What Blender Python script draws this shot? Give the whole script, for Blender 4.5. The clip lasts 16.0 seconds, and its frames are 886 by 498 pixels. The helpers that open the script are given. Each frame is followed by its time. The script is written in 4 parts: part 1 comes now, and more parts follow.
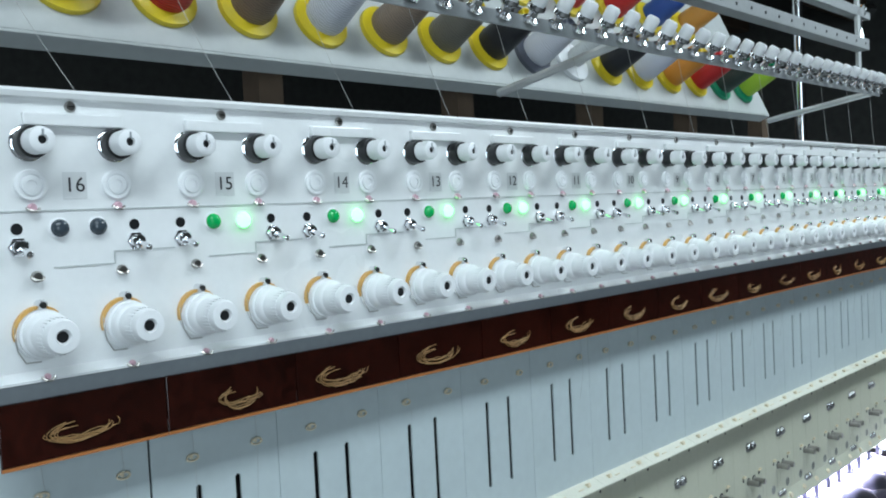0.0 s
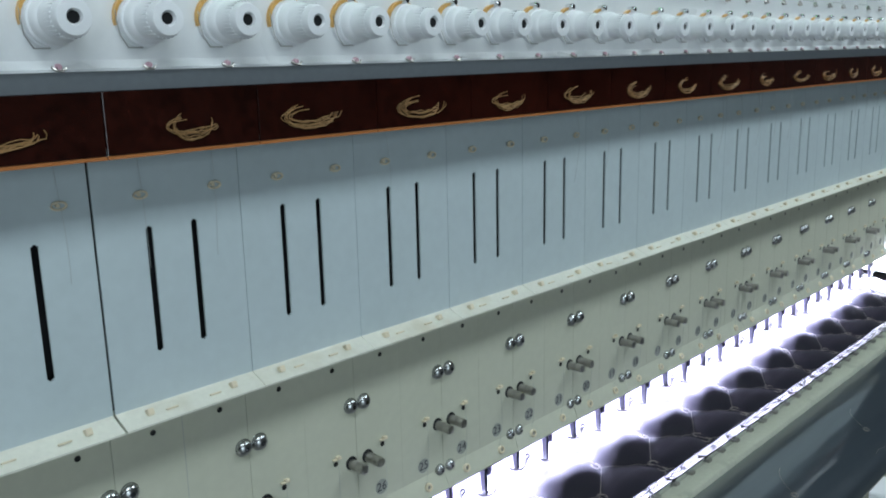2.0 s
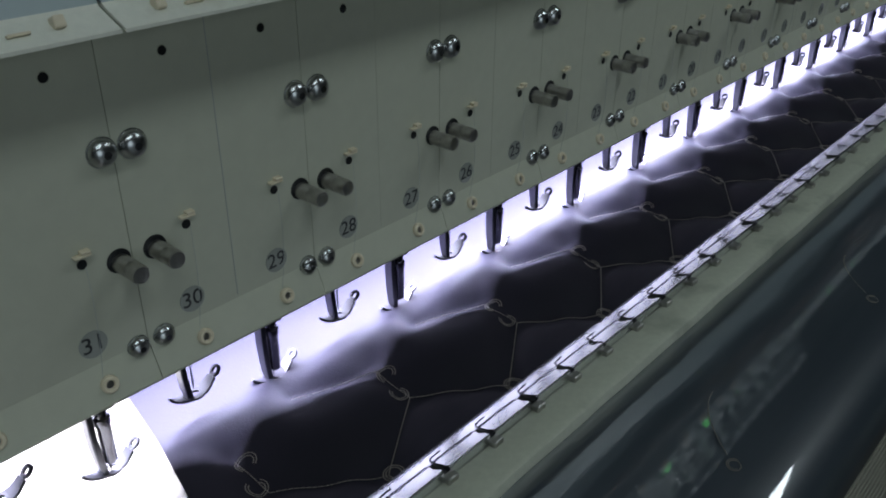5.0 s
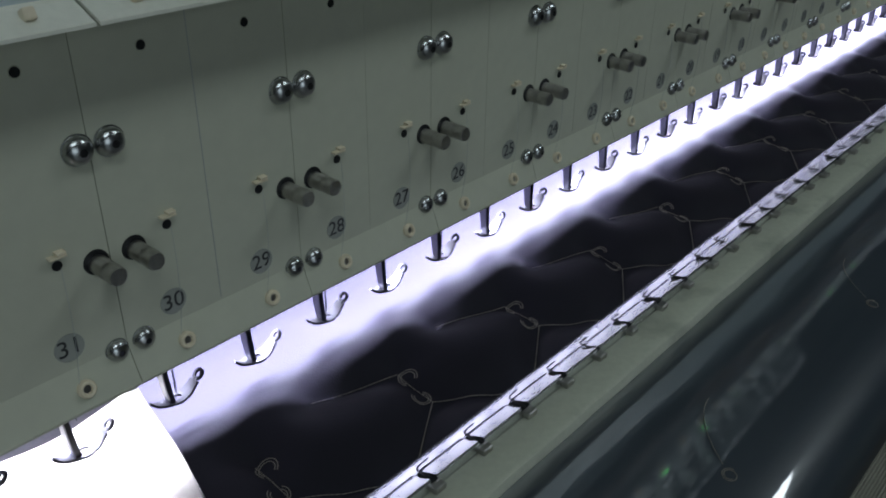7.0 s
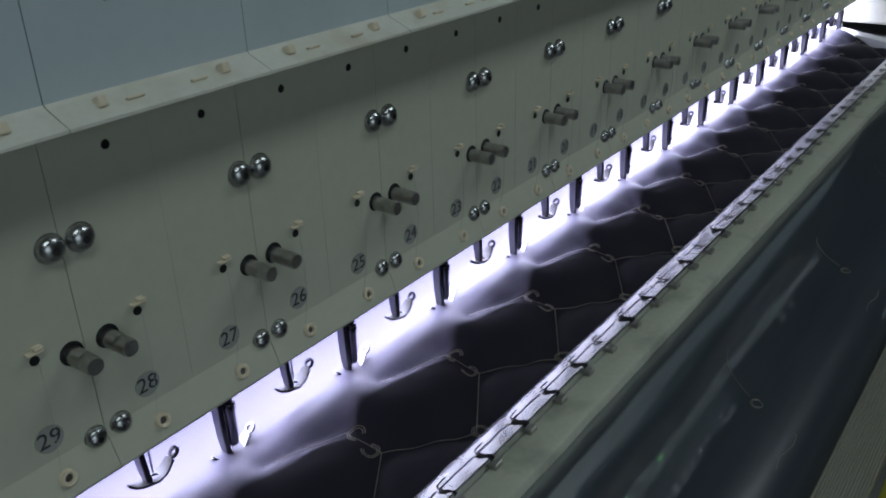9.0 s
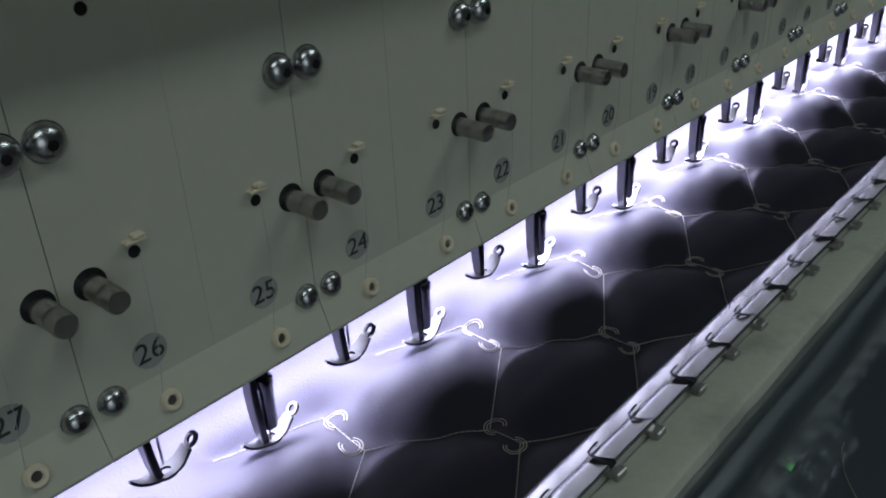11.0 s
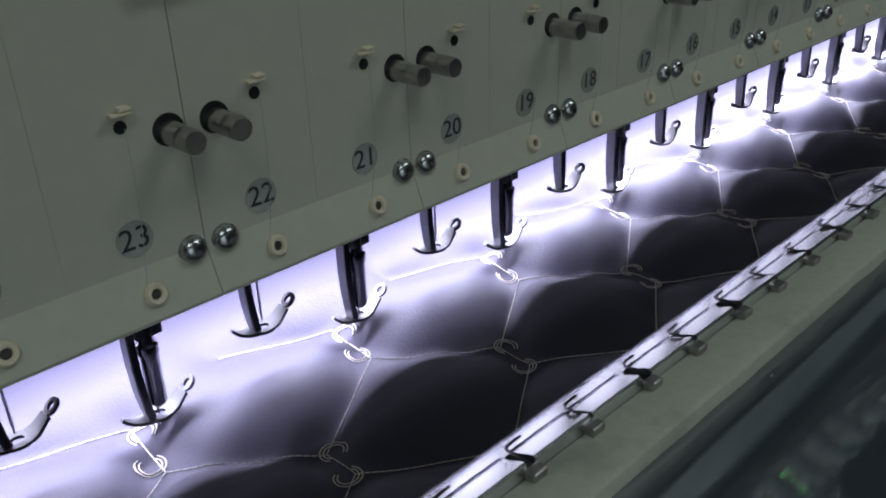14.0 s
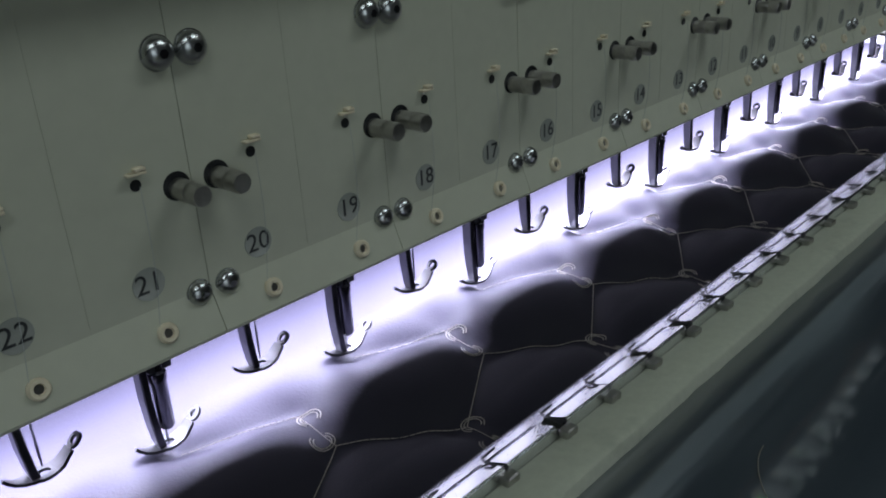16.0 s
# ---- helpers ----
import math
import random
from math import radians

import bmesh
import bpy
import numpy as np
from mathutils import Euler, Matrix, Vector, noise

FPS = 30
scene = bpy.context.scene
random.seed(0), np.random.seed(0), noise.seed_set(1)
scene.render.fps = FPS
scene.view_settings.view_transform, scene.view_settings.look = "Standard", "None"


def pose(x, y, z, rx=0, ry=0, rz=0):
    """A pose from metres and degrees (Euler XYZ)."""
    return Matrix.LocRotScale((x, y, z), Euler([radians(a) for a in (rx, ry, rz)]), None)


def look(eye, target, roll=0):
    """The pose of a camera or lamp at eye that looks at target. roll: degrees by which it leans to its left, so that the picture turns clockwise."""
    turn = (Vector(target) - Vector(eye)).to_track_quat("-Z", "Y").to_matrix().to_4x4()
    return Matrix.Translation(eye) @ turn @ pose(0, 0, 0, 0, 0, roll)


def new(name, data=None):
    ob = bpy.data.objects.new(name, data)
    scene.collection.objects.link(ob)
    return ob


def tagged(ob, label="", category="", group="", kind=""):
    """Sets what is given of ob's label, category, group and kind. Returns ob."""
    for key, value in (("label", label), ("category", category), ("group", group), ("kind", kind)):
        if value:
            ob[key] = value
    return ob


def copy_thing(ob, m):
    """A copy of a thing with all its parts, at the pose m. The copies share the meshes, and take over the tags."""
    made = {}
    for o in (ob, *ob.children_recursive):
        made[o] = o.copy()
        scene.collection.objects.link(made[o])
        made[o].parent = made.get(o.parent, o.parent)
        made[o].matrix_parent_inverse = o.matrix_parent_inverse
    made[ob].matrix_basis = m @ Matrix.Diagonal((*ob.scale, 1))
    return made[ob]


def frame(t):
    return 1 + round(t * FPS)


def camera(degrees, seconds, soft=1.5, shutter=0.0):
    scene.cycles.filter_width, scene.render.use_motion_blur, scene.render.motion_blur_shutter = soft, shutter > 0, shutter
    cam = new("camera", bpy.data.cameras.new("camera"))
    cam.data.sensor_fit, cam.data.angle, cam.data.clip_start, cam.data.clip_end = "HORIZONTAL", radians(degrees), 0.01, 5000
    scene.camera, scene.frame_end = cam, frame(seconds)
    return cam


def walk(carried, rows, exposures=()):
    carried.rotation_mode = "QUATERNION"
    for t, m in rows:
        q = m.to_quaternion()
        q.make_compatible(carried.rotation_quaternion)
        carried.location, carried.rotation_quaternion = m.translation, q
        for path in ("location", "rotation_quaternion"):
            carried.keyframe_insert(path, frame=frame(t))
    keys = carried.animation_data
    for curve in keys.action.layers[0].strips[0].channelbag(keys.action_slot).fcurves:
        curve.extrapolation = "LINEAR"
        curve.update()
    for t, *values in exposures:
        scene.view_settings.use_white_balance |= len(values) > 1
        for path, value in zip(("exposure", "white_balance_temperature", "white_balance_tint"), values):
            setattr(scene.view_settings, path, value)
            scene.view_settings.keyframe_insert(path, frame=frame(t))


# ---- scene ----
from functools import lru_cache

cam = camera(54.6, 16.0, soft=1.9)
PATH = [
    (0, (-0.1880, -0.5580, 1.3845), (0.5245, 0.1430, 1.3465), -2.9),
    (0.5, (-0.1815, -0.5580, 1.3680), (0.5335, 0.1375, 1.2995), -2.7),
    (1, (-0.1735, -0.5575, 1.3495), (0.5425, 0.1325, 1.2460), -2.5),
    (1.5, (-0.1700, -0.5665, 1.3240), (0.5380, 0.1265, 1.1885), -2.2),
    (2, (-0.1395, -0.5135, 1.3055), (0.5590, 0.1675, 1.0860), -1.3),
    (2.5, (-0.1165, -0.4655, 1.2725), (0.5880, 0.1850, 0.9880), -0.6),
    (3, (-0.1070, -0.4210, 1.2505), (0.6190, 0.1850, 0.9255), 0.6),
    (3.5, (-0.0935, -0.3800, 1.2230), (0.6305, 0.1935, 0.8395), 0.9),
    (4, (-0.0795, -0.3510, 1.1950), (0.6400, 0.1940, 0.7640), 1.1),
    (4.5, (-0.0785, -0.3310, 1.1725), (0.6225, 0.2150, 0.7140), 0.9),
    (5, (-0.0820, -0.3190, 1.1620), (0.5800, 0.2590, 0.6845), 0.4),
    (5.2, (-0.0850, -0.3190, 1.1565), (0.5640, 0.2680, 0.6730), 0.4),
    (7.3, (-0.0620, -0.3150, 1.1595), (0.6025, 0.2585, 0.6805), 0.6),
    (7.5, (-0.0515, -0.3160, 1.1620), (0.6155, 0.2560, 0.6845), -0.1),
    (8, (-0.0240, -0.3155, 1.1690), (0.6635, 0.2455, 0.7085), -0.7),
    (8.5, (-0.0005, -0.3185, 1.1755), (0.7075, 0.2300, 0.7300), -1.1),
    (9, (0.0155, -0.3215, 1.1775), (0.7340, 0.2215, 0.7430), -1.7),
    (9.2, (0.0215, -0.3170, 1.1745), (0.7490, 0.2180, 0.7450), -1.8),
    (11.3, (0.2125, -0.2430, 1.1055), (0.8540, 0.3605, 0.6325), -2.5),
    (11.5, (0.2250, -0.2410, 1.0995), (0.8625, 0.3655, 0.6245), -2.4),
    (12, (0.2565, -0.2415, 1.0860), (0.8845, 0.3750, 0.6115), -2.5),
    (12.5, (0.2840, -0.2480, 1.0805), (0.9065, 0.3820, 0.6160), -2.5),
    (13, (0.3050, -0.2575, 1.0760), (0.9140, 0.3910, 0.6195), -2.5),
    (13.5, (0.3245, -0.2635, 1.0720), (0.9335, 0.3875, 0.6185), -2.3),
    (14, (0.3505, -0.2620, 1.0700), (0.9690, 0.3825, 0.6200), -1.8),
    (14.5, (0.3770, -0.2640, 1.0675), (1.0020, 0.3770, 0.6220), -2.2),
    (15, (0.3970, -0.2745, 1.0695), (1.0250, 0.3705, 0.6335), -3.0),
    (15.5, (0.4125, -0.2875, 1.0755), (1.0550, 0.3565, 0.6605), -3.3),
    (16, (0.4230, -0.2885, 1.0795), (1.0840, 0.3515, 0.6870), -3.4),
]
EXPOSURES = [(0, -0.05, 6150, 10), (1.0, -0.12, 6150, 10), (1.5, -0.2, 6150, 10), (2.0, -0.4, 6200, 10), (2.5, -0.7, 6200, 10), (3.5, -1.25, 6200, 10), (5.0, -1.8, 6280, 10), (9.0, -1.8, 6280, 10), (11.5, -1.95, 6450, 10), (16.0, -1.8, 6480, 10)]
walk(cam, [(t, look(eye, target, roll)) for t, eye, target, roll in PATH], EXPOSURES)

P = 0.0508                    # needle pitch, two inches
END = 31.45 * P               # far end of the head
START = -2.5 * P              # near end of the head


def nx(n):
    """x of needle n (32 is the near end)."""
    return (32 - n) * P


def hx(k):
    """x of the middle of head k (16 is the near end)."""
    return (32.5 - 2 * k) * P


# ---- light ----
world = bpy.data.worlds.new("workshop_air")
scene.world = world
world.use_nodes = True
world.node_tree.nodes["Background"].inputs[0].default_value = (0.55, 0.66, 0.72, 1)
world.node_tree.nodes["Background"].inputs[1].default_value = 0.12


def area(name, m, sx, sy, watts, color):
    data = bpy.data.lights.new(name, "AREA")
    data.shape, data.size, data.size_y, data.energy, data.color = "RECTANGLE", sx, sy, watts, color
    ob = new(name, data)
    ob.matrix_world = m
    return ob


LAMPS = [(-0.55, -0.95, 2.60), (1.70, -0.95, 2.60), (-0.75, 1.6, 2.95), (1.6, 1.6, 2.95)]
WATTS = [22, 31, 16, 16]
for (lx, ly, lz), watts in zip(LAMPS, WATTS):
    area("tube_light", pose(lx, ly, lz - 0.06), 1.2, 0.42, watts, (0.86, 0.97, 1.0))
# the needle light: an LED strip behind the needles, forward light cut by an added shield
needle_and_fill_light = area("needle_and_fill_light", pose(0.5 * (START + END) + 0.04, 0.0500, 0.9250, -14, 0, 0), END - START - 0.06, 0.008, 100, (0.72, 0.72, 1.0))
needle_and_fill_light.data.spread = radians(172)
# weak unseen fill strip, added under the shield to brighten the rail
rail_fill = area("needle_and_fill_light", pose(0.5 * (START + END) + 0.04, 0.0560, 0.9000, -88, 0, 0), END - START - 0.06, 0.018, 1.15, (0.80, 0.79, 1.0))
rail_fill.data.spread = radians(150)
# daylight through the open loading door in front of the machine
area("door_daylight", pose(-1.9, -3.9, 1.6, 90, 0, 0), 2.4, 2.3, 78, (0.80, 0.93, 1.0))


# ---- materials ----
def node_mat(name):
    m = bpy.data.materials.new(name)
    m.use_nodes = True
    return m, m.node_tree.nodes, m.node_tree.links, m.node_tree.nodes["Principled BSDF"]


def paint(name, color, rough=0.5, metal=0.0, grain=60.0, vary=0.08, bump=0.0, stain=0.0, stain_color=(0.35, 0.3, 0.2), coat=0.0, spec=0.5, stretch=(1, 1, 1)):
    """A surface with fine grain, broad unevenness and, if asked, stains."""
    m, nodes, links, bsdf = node_mat(name)
    coord = nodes.new("ShaderNodeTexCoord")
    mapping = nodes.new("ShaderNodeMapping")
    mapping.inputs["Scale"].default_value = stretch
    links.new(coord.outputs["Object"], mapping.inputs[0])
    fine, broad = nodes.new("ShaderNodeTexNoise"), nodes.new("ShaderNodeTexNoise")
    fine.inputs["Scale"].default_value, fine.inputs["Detail"].default_value = grain * 6, 5
    broad.inputs["Scale"].default_value, broad.inputs["Detail"].default_value = grain * 0.2, 4
    for n in (fine, broad):
        links.new(mapping.outputs[0], n.inputs["Vector"])
    add = nodes.new("ShaderNodeMath")
    add.operation = "ADD"
    links.new(fine.outputs["Fac"], add.inputs[0])
    links.new(broad.outputs["Fac"], add.inputs[1])
    ramp = nodes.new("ShaderNodeMapRange")
    ramp.inputs["From Min"].default_value, ramp.inputs["From Max"].default_value = 0.6, 1.4
    ramp.inputs["To Min"].default_value, ramp.inputs["To Max"].default_value = 1 - vary, 1 + vary
    links.new(add.outputs[0], ramp.inputs["Value"])
    mul = nodes.new("ShaderNodeMix")
    mul.data_type, mul.blend_type = "RGBA", "MULTIPLY"
    mul.inputs["Factor"].default_value = 1.0
    mul.inputs["A"].default_value = (*color, 1)
    links.new(ramp.outputs[0], mul.inputs["B"])
    out = mul.outputs["Result"]
    if stain:
        spots = nodes.new("ShaderNodeTexNoise")
        spots.inputs["Scale"].default_value, spots.inputs["Detail"].default_value = grain * 0.45, 6
        links.new(mapping.outputs[0], spots.inputs["Vector"])
        cut = nodes.new("ShaderNodeMapRange")
        cut.inputs["From Min"].default_value, cut.inputs["From Max"].default_value = 0.56, 0.72
        cut.inputs["To Max"].default_value = stain
        links.new(spots.outputs["Fac"], cut.inputs["Value"])
        mix = nodes.new("ShaderNodeMix")
        mix.data_type = "RGBA"
        mix.inputs["B"].default_value = (*stain_color, 1)
        links.new(cut.outputs[0], mix.inputs["Factor"])
        links.new(out, mix.inputs["A"])
        out = mix.outputs["Result"]
    links.new(out, bsdf.inputs["Base Color"])
    rr = nodes.new("ShaderNodeMapRange")
    rr.inputs["To Min"].default_value, rr.inputs["To Max"].default_value = max(0.02, rough - 0.08), min(1, rough + 0.1)
    links.new(broad.outputs["Fac"], rr.inputs["Value"])
    links.new(rr.outputs[0], bsdf.inputs["Roughness"])
    bsdf.inputs["Metallic"].default_value = metal
    bsdf.inputs["Coat Weight"].default_value = coat
    bsdf.inputs["Coat Roughness"].default_value = 0.08
    bsdf.inputs["Specular IOR Level"].default_value = spec
    if bump:
        b = nodes.new("ShaderNodeBump")
        b.inputs["Strength"].default_value, b.inputs["Distance"].default_value = bump, 0.001
        links.new(fine.outputs["Fac"], b.inputs["Height"])
        links.new(b.outputs[0], bsdf.inputs["Normal"])
    return m


def glow(name, color, strength):
    m, nodes, links, bsdf = node_mat(name)
    bsdf.inputs["Base Color"].default_value = (*color, 1)
    bsdf.inputs["Emission Color"].default_value = (*color, 1)
    bsdf.inputs["Emission Strength"].default_value = strength
    return m


WHITE_ENAMEL = paint("white_enamel", (0.80, 0.82, 0.82), 0.28, grain=30, vary=0.03, stain=0.10, stain_color=(0.6, 0.55, 0.45), coat=0.2)
BLUE_GREY_PAINT = paint("pale_blue_grey_paint", (0.50, 0.575, 0.59), 0.42, grain=18, vary=0.05, stain=0.28, stain_color=(0.38, 0.45, 0.46))
CREAM_PAINT = paint("cream_grey_paint", (0.52, 0.53, 0.42), 0.40, grain=20, vary=0.05, stain=0.14, stain_color=(0.38, 0.36, 0.29))
LIP_PAINT = paint("grimy_cream_paint", (0.70, 0.70, 0.60), 0.4, grain=40, vary=0.07, bump=0.25, stain=0.5, stain_color=(0.5, 0.44, 0.3))
GREY_PAINT = paint("grey_paint", (0.30, 0.33, 0.35), 0.5, grain=30)
BEAM_PAINT = paint("worn_green_grey_paint", (0.48, 0.50, 0.40), 0.40, grain=45, vary=0.1, bump=0.1, stain=0.6, stain_color=(0.13, 0.14, 0.11))
WHITE_PLASTIC = paint("white_plastic", (0.82, 0.84, 0.85), 0.38, grain=50, vary=0.02)
IVORY_PLASTIC = paint("ivory_plastic", (0.72, 0.64, 0.47), 0.4, grain=60, vary=0.06)
ORANGE_PLASTIC = paint("amber_plastic", (0.62, 0.36, 0.10), 0.35, grain=60, vary=0.08)
BLACK = paint("black_plastic", (0.012, 0.013, 0.014), 0.35, grain=60)
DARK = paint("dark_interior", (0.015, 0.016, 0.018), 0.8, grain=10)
RAIL_STEEL = paint("rail_steel", (0.78, 0.79, 0.82), 0.24, metal=1.0, grain=90, vary=0.06)
CHROME = paint("chrome", (0.75, 0.76, 0.78), 0.10, metal=1.0, grain=40, vary=0.03)
BOLT = paint("dull_chrome", (0.42, 0.43, 0.43), 0.26, metal=1.0, grain=60, vary=0.08, bump=0.08)
STEEL = paint("worn_steel", (0.42, 0.41, 0.39), 0.30, metal=1.0, grain=90, vary=0.15, bump=0.15, stain=0.3, stain_color=(0.2, 0.18, 0.14))
GUN_STEEL = paint("blued_steel", (0.10, 0.10, 0.11), 0.28, metal=1.0, grain=80, vary=0.15)
# raised feet: backlit shade put into the colour; working feet get a lighter copy
SHADED_FOOT_STEEL = paint("foot_steel", (0.006, 0.006, 0.0065), 0.5, metal=0.0, spec=0.08, grain=80, vary=0.12)
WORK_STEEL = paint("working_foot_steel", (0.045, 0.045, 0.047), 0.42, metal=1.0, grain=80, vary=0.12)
BAR_STEEL = paint("needle_bar_steel", (0.16, 0.16, 0.18), 0.16, metal=1.0, grain=80, vary=0.1)
PINK = paint("pink_bead", (0.62, 0.40, 0.46), 0.35, grain=60)
# clear film: the dark surroundings it mirrors are put into this grey
LABEL_REFLECTION = paint("label_film_reflection", (0.33, 0.345, 0.31), 0.12, grain=60, vary=0.03)
STICKER_FILM = paint("clear_sticker", (0.70, 0.72, 0.72), 0.25, grain=60, vary=0.03)
INK = paint("label_ink", (0.03, 0.032, 0.035), 0.5, grain=60)
LINE_GREY = paint("engraved_line", (0.50, 0.53, 0.52), 0.5, grain=60)
LED_LIT = glow("lit_green_led", (0.14, 1.0, 0.16), 6.0)
LED_GREEN = paint("green_led", (0.01, 0.42, 0.10), 0.2, grain=60, vary=0.03)
LED_DARK = paint("unlit_led", (0.05, 0.065, 0.08), 0.12, grain=60, vary=0.03)
BROWN = paint("brown_acrylic", (0.026, 0.005, 0.003), 0.12, grain=30, vary=0.75, coat=0.6)
BROWN_EDGE = paint("orange_acrylic_edge", (0.42, 0.16, 0.05), 0.3, grain=30)
STRAW = paint("straw_thread", (0.30, 0.17, 0.06), 0.6, grain=90, vary=0.2)
THREAD = paint("pale_thread", (0.62, 0.62, 0.60), 0.6, grain=90)
FAINT_THREAD = paint("grey_thread", (0.42, 0.45, 0.44), 0.6, grain=90)
STITCH = paint("stitch_thread", (0.22, 0.20, 0.17), 0.55, grain=120, vary=0.2)
LINING = paint("cream_lining", (0.20, 0.19, 0.14), 0.85, grain=30, vary=0.08, bump=0.3)
YELLOW = paint("yellow_sticker", (0.78, 0.72, 0.02), 0.3, grain=30, vary=0.03, coat=0.3)
RIBBED = paint("ribbed_grey_mat", (0.25, 0.245, 0.20), 0.7, grain=60, vary=0.1)
WALL = paint("dim_wall", (0.10, 0.105, 0.10), 0.8, grain=3, vary=0.3)
FLOOR = paint("concrete_floor", (0.16, 0.16, 0.15), 0.6, grain=4, vary=0.2, stain=0.4, stain_color=(0.08, 0.08, 0.08))
CEILING = paint("dark_ceiling", (0.06, 0.058, 0.052), 0.9, grain=3, vary=0.3)
SHELF_PAINT = paint("grey_white_shelf_paint", (0.52, 0.55, 0.54), 0.45, grain=15, vary=0.06)
RACK_GREY = paint("rack_rail_grey", (0.36, 0.38, 0.385), 0.4, grain=25, vary=0.08)
TUBE_GLOW = glow("fluorescent_tube", (0.9, 1.0, 1.0), 6.0)
BRONZE = paint("brown_beam_paint", (0.13, 0.09, 0.06), 0.6, grain=8, vary=0.2)


def cloth_mat():
    """Dark violet-blue velvety cloth with a soft sheen and a fine weave."""
    m, nodes, links, bsdf = node_mat("navy_cloth")
    coord = nodes.new("ShaderNodeTexCoord")
    weave = nodes.new("ShaderNodeTexNoise")
    weave.inputs["Scale"].default_value, weave.inputs["Detail"].default_value = 900, 3
    broad = nodes.new("ShaderNodeTexNoise")
    broad.inputs["Scale"].default_value, broad.inputs["Detail"].default_value = 14, 4
    for n in (weave, broad):
        links.new(coord.outputs["Object"], n.inputs["Vector"])
    ramp = nodes.new("ShaderNodeMix")
    ramp.data_type = "RGBA"
    ramp.inputs["A"].default_value = (0.0150, 0.0142, 0.0200, 1)
    ramp.inputs["B"].default_value = (0.0220, 0.0208, 0.0290, 1)
    links.new(broad.outputs["Fac"], ramp.inputs["Factor"])
    links.new(ramp.outputs["Result"], bsdf.inputs["Base Color"])
    bsdf.inputs["Roughness"].default_value = 0.6
    bsdf.inputs["Specular IOR Level"].default_value = 0.10
    bsdf.inputs["Sheen Weight"].default_value = 0.006
    bsdf.inputs["Sheen Roughness"].default_value = 0.5
    bsdf.inputs["Sheen Tint"].default_value = (0.75, 0.72, 1.0, 1)
    b = nodes.new("ShaderNodeBump")
    b.inputs["Strength"].default_value, b.inputs["Distance"].default_value = 0.25, 0.0006
    links.new(weave.outputs["Fac"], b.inputs["Height"])
    links.new(b.outputs[0], bsdf.inputs["Normal"])
    return m


def roll_mat():
    """Finished dark quilt under a tight clear film."""
    m, nodes, links, bsdf = node_mat("film_covered_quilt")
    coord = nodes.new("ShaderNodeTexCoord")
    mapping = nodes.new("ShaderNodeMapping")
    mapping.inputs["Scale"].default_value = (3, 30, 30)
    broad = nodes.new("ShaderNodeTexNoise")
    broad.inputs["Scale"].default_value, broad.inputs["Detail"].default_value = 3, 5
    links.new(coord.outputs["Object"], mapping.inputs[0])
    links.new(mapping.outputs[0], broad.inputs["Vector"])
    ramp = nodes.new("ShaderNodeMix")
    ramp.data_type = "RGBA"
    ramp.inputs["A"].default_value = (0.030, 0.040, 0.052, 1)
    ramp.inputs["B"].default_value = (0.065, 0.082, 0.100, 1)
    links.new(broad.outputs["Fac"], ramp.inputs["Factor"])
    links.new(ramp.outputs["Result"], bsdf.inputs["Base Color"])
    bsdf.inputs["Roughness"].default_value = 0.3
    bsdf.inputs["Coat Weight"].default_value = 1.0
    bsdf.inputs["Coat Roughness"].default_value = 0.04
    bsdf.inputs["Coat IOR"].default_value = 2.6
    b = nodes.new("ShaderNodeBump")
    b.inputs["Strength"].default_value, b.inputs["Distance"].default_value = 0.12, 0.0012
    links.new(broad.outputs["Fac"], b.inputs["Height"])
    links.new(b.outputs[0], bsdf.inputs["Normal"])
    links.new(b.outputs[0], bsdf.inputs["Coat Normal"])
    return m


CLOTH, ROLL = cloth_mat(), roll_mat()


@lru_cache(None)
def wound(name, color):
    """Wound thread: fine slanted strands."""
    m, nodes, links, bsdf = node_mat(name)
    coord = nodes.new("ShaderNodeTexCoord")
    wave = nodes.new("ShaderNodeTexWave")
    wave.bands_direction = "Z"
    wave.inputs["Scale"].default_value, wave.inputs["Distortion"].default_value = 110, 6
    links.new(coord.outputs["Object"], wave.inputs["Vector"])
    mix = nodes.new("ShaderNodeMix")
    mix.data_type = "RGBA"
    mix.inputs["A"].default_value = (*(0.72 * c for c in color), 1)
    mix.inputs["B"].default_value = (*color, 1)
    links.new(wave.outputs["Fac"], mix.inputs["Factor"])
    links.new(mix.outputs["Result"], bsdf.inputs["Base Color"])
    bsdf.inputs["Roughness"].default_value = 0.42
    b = nodes.new("ShaderNodeBump")
    b.inputs["Strength"].default_value, b.inputs["Distance"].default_value = 0.4, 0.001
    links.new(wave.outputs["Fac"], b.inputs["Height"])
    links.new(b.outputs[0], bsdf.inputs["Normal"])
    return m


# ---- mesh helpers ----
def part(name, bm, material, parent=None, label="", smooth=False):
    me = bpy.data.meshes.new(name)
    bmesh.ops.recalc_face_normals(bm, faces=bm.faces[:])
    bm.to_mesh(me)
    bm.free()
    me.materials.append(material)
    if smooth:
        me.shade_smooth()
        me.set_sharp_from_angle(angle=radians(38))
    ob = new(name, me)
    ob.parent = parent
    if label:
        tagged(ob, label)
    return ob


def thing(name, label, category, group="", m=None):
    ob = new(name)
    ob.empty_display_size = 0.01
    if m is not None:
        ob.matrix_world = m
    return tagged(ob, label, category, group)


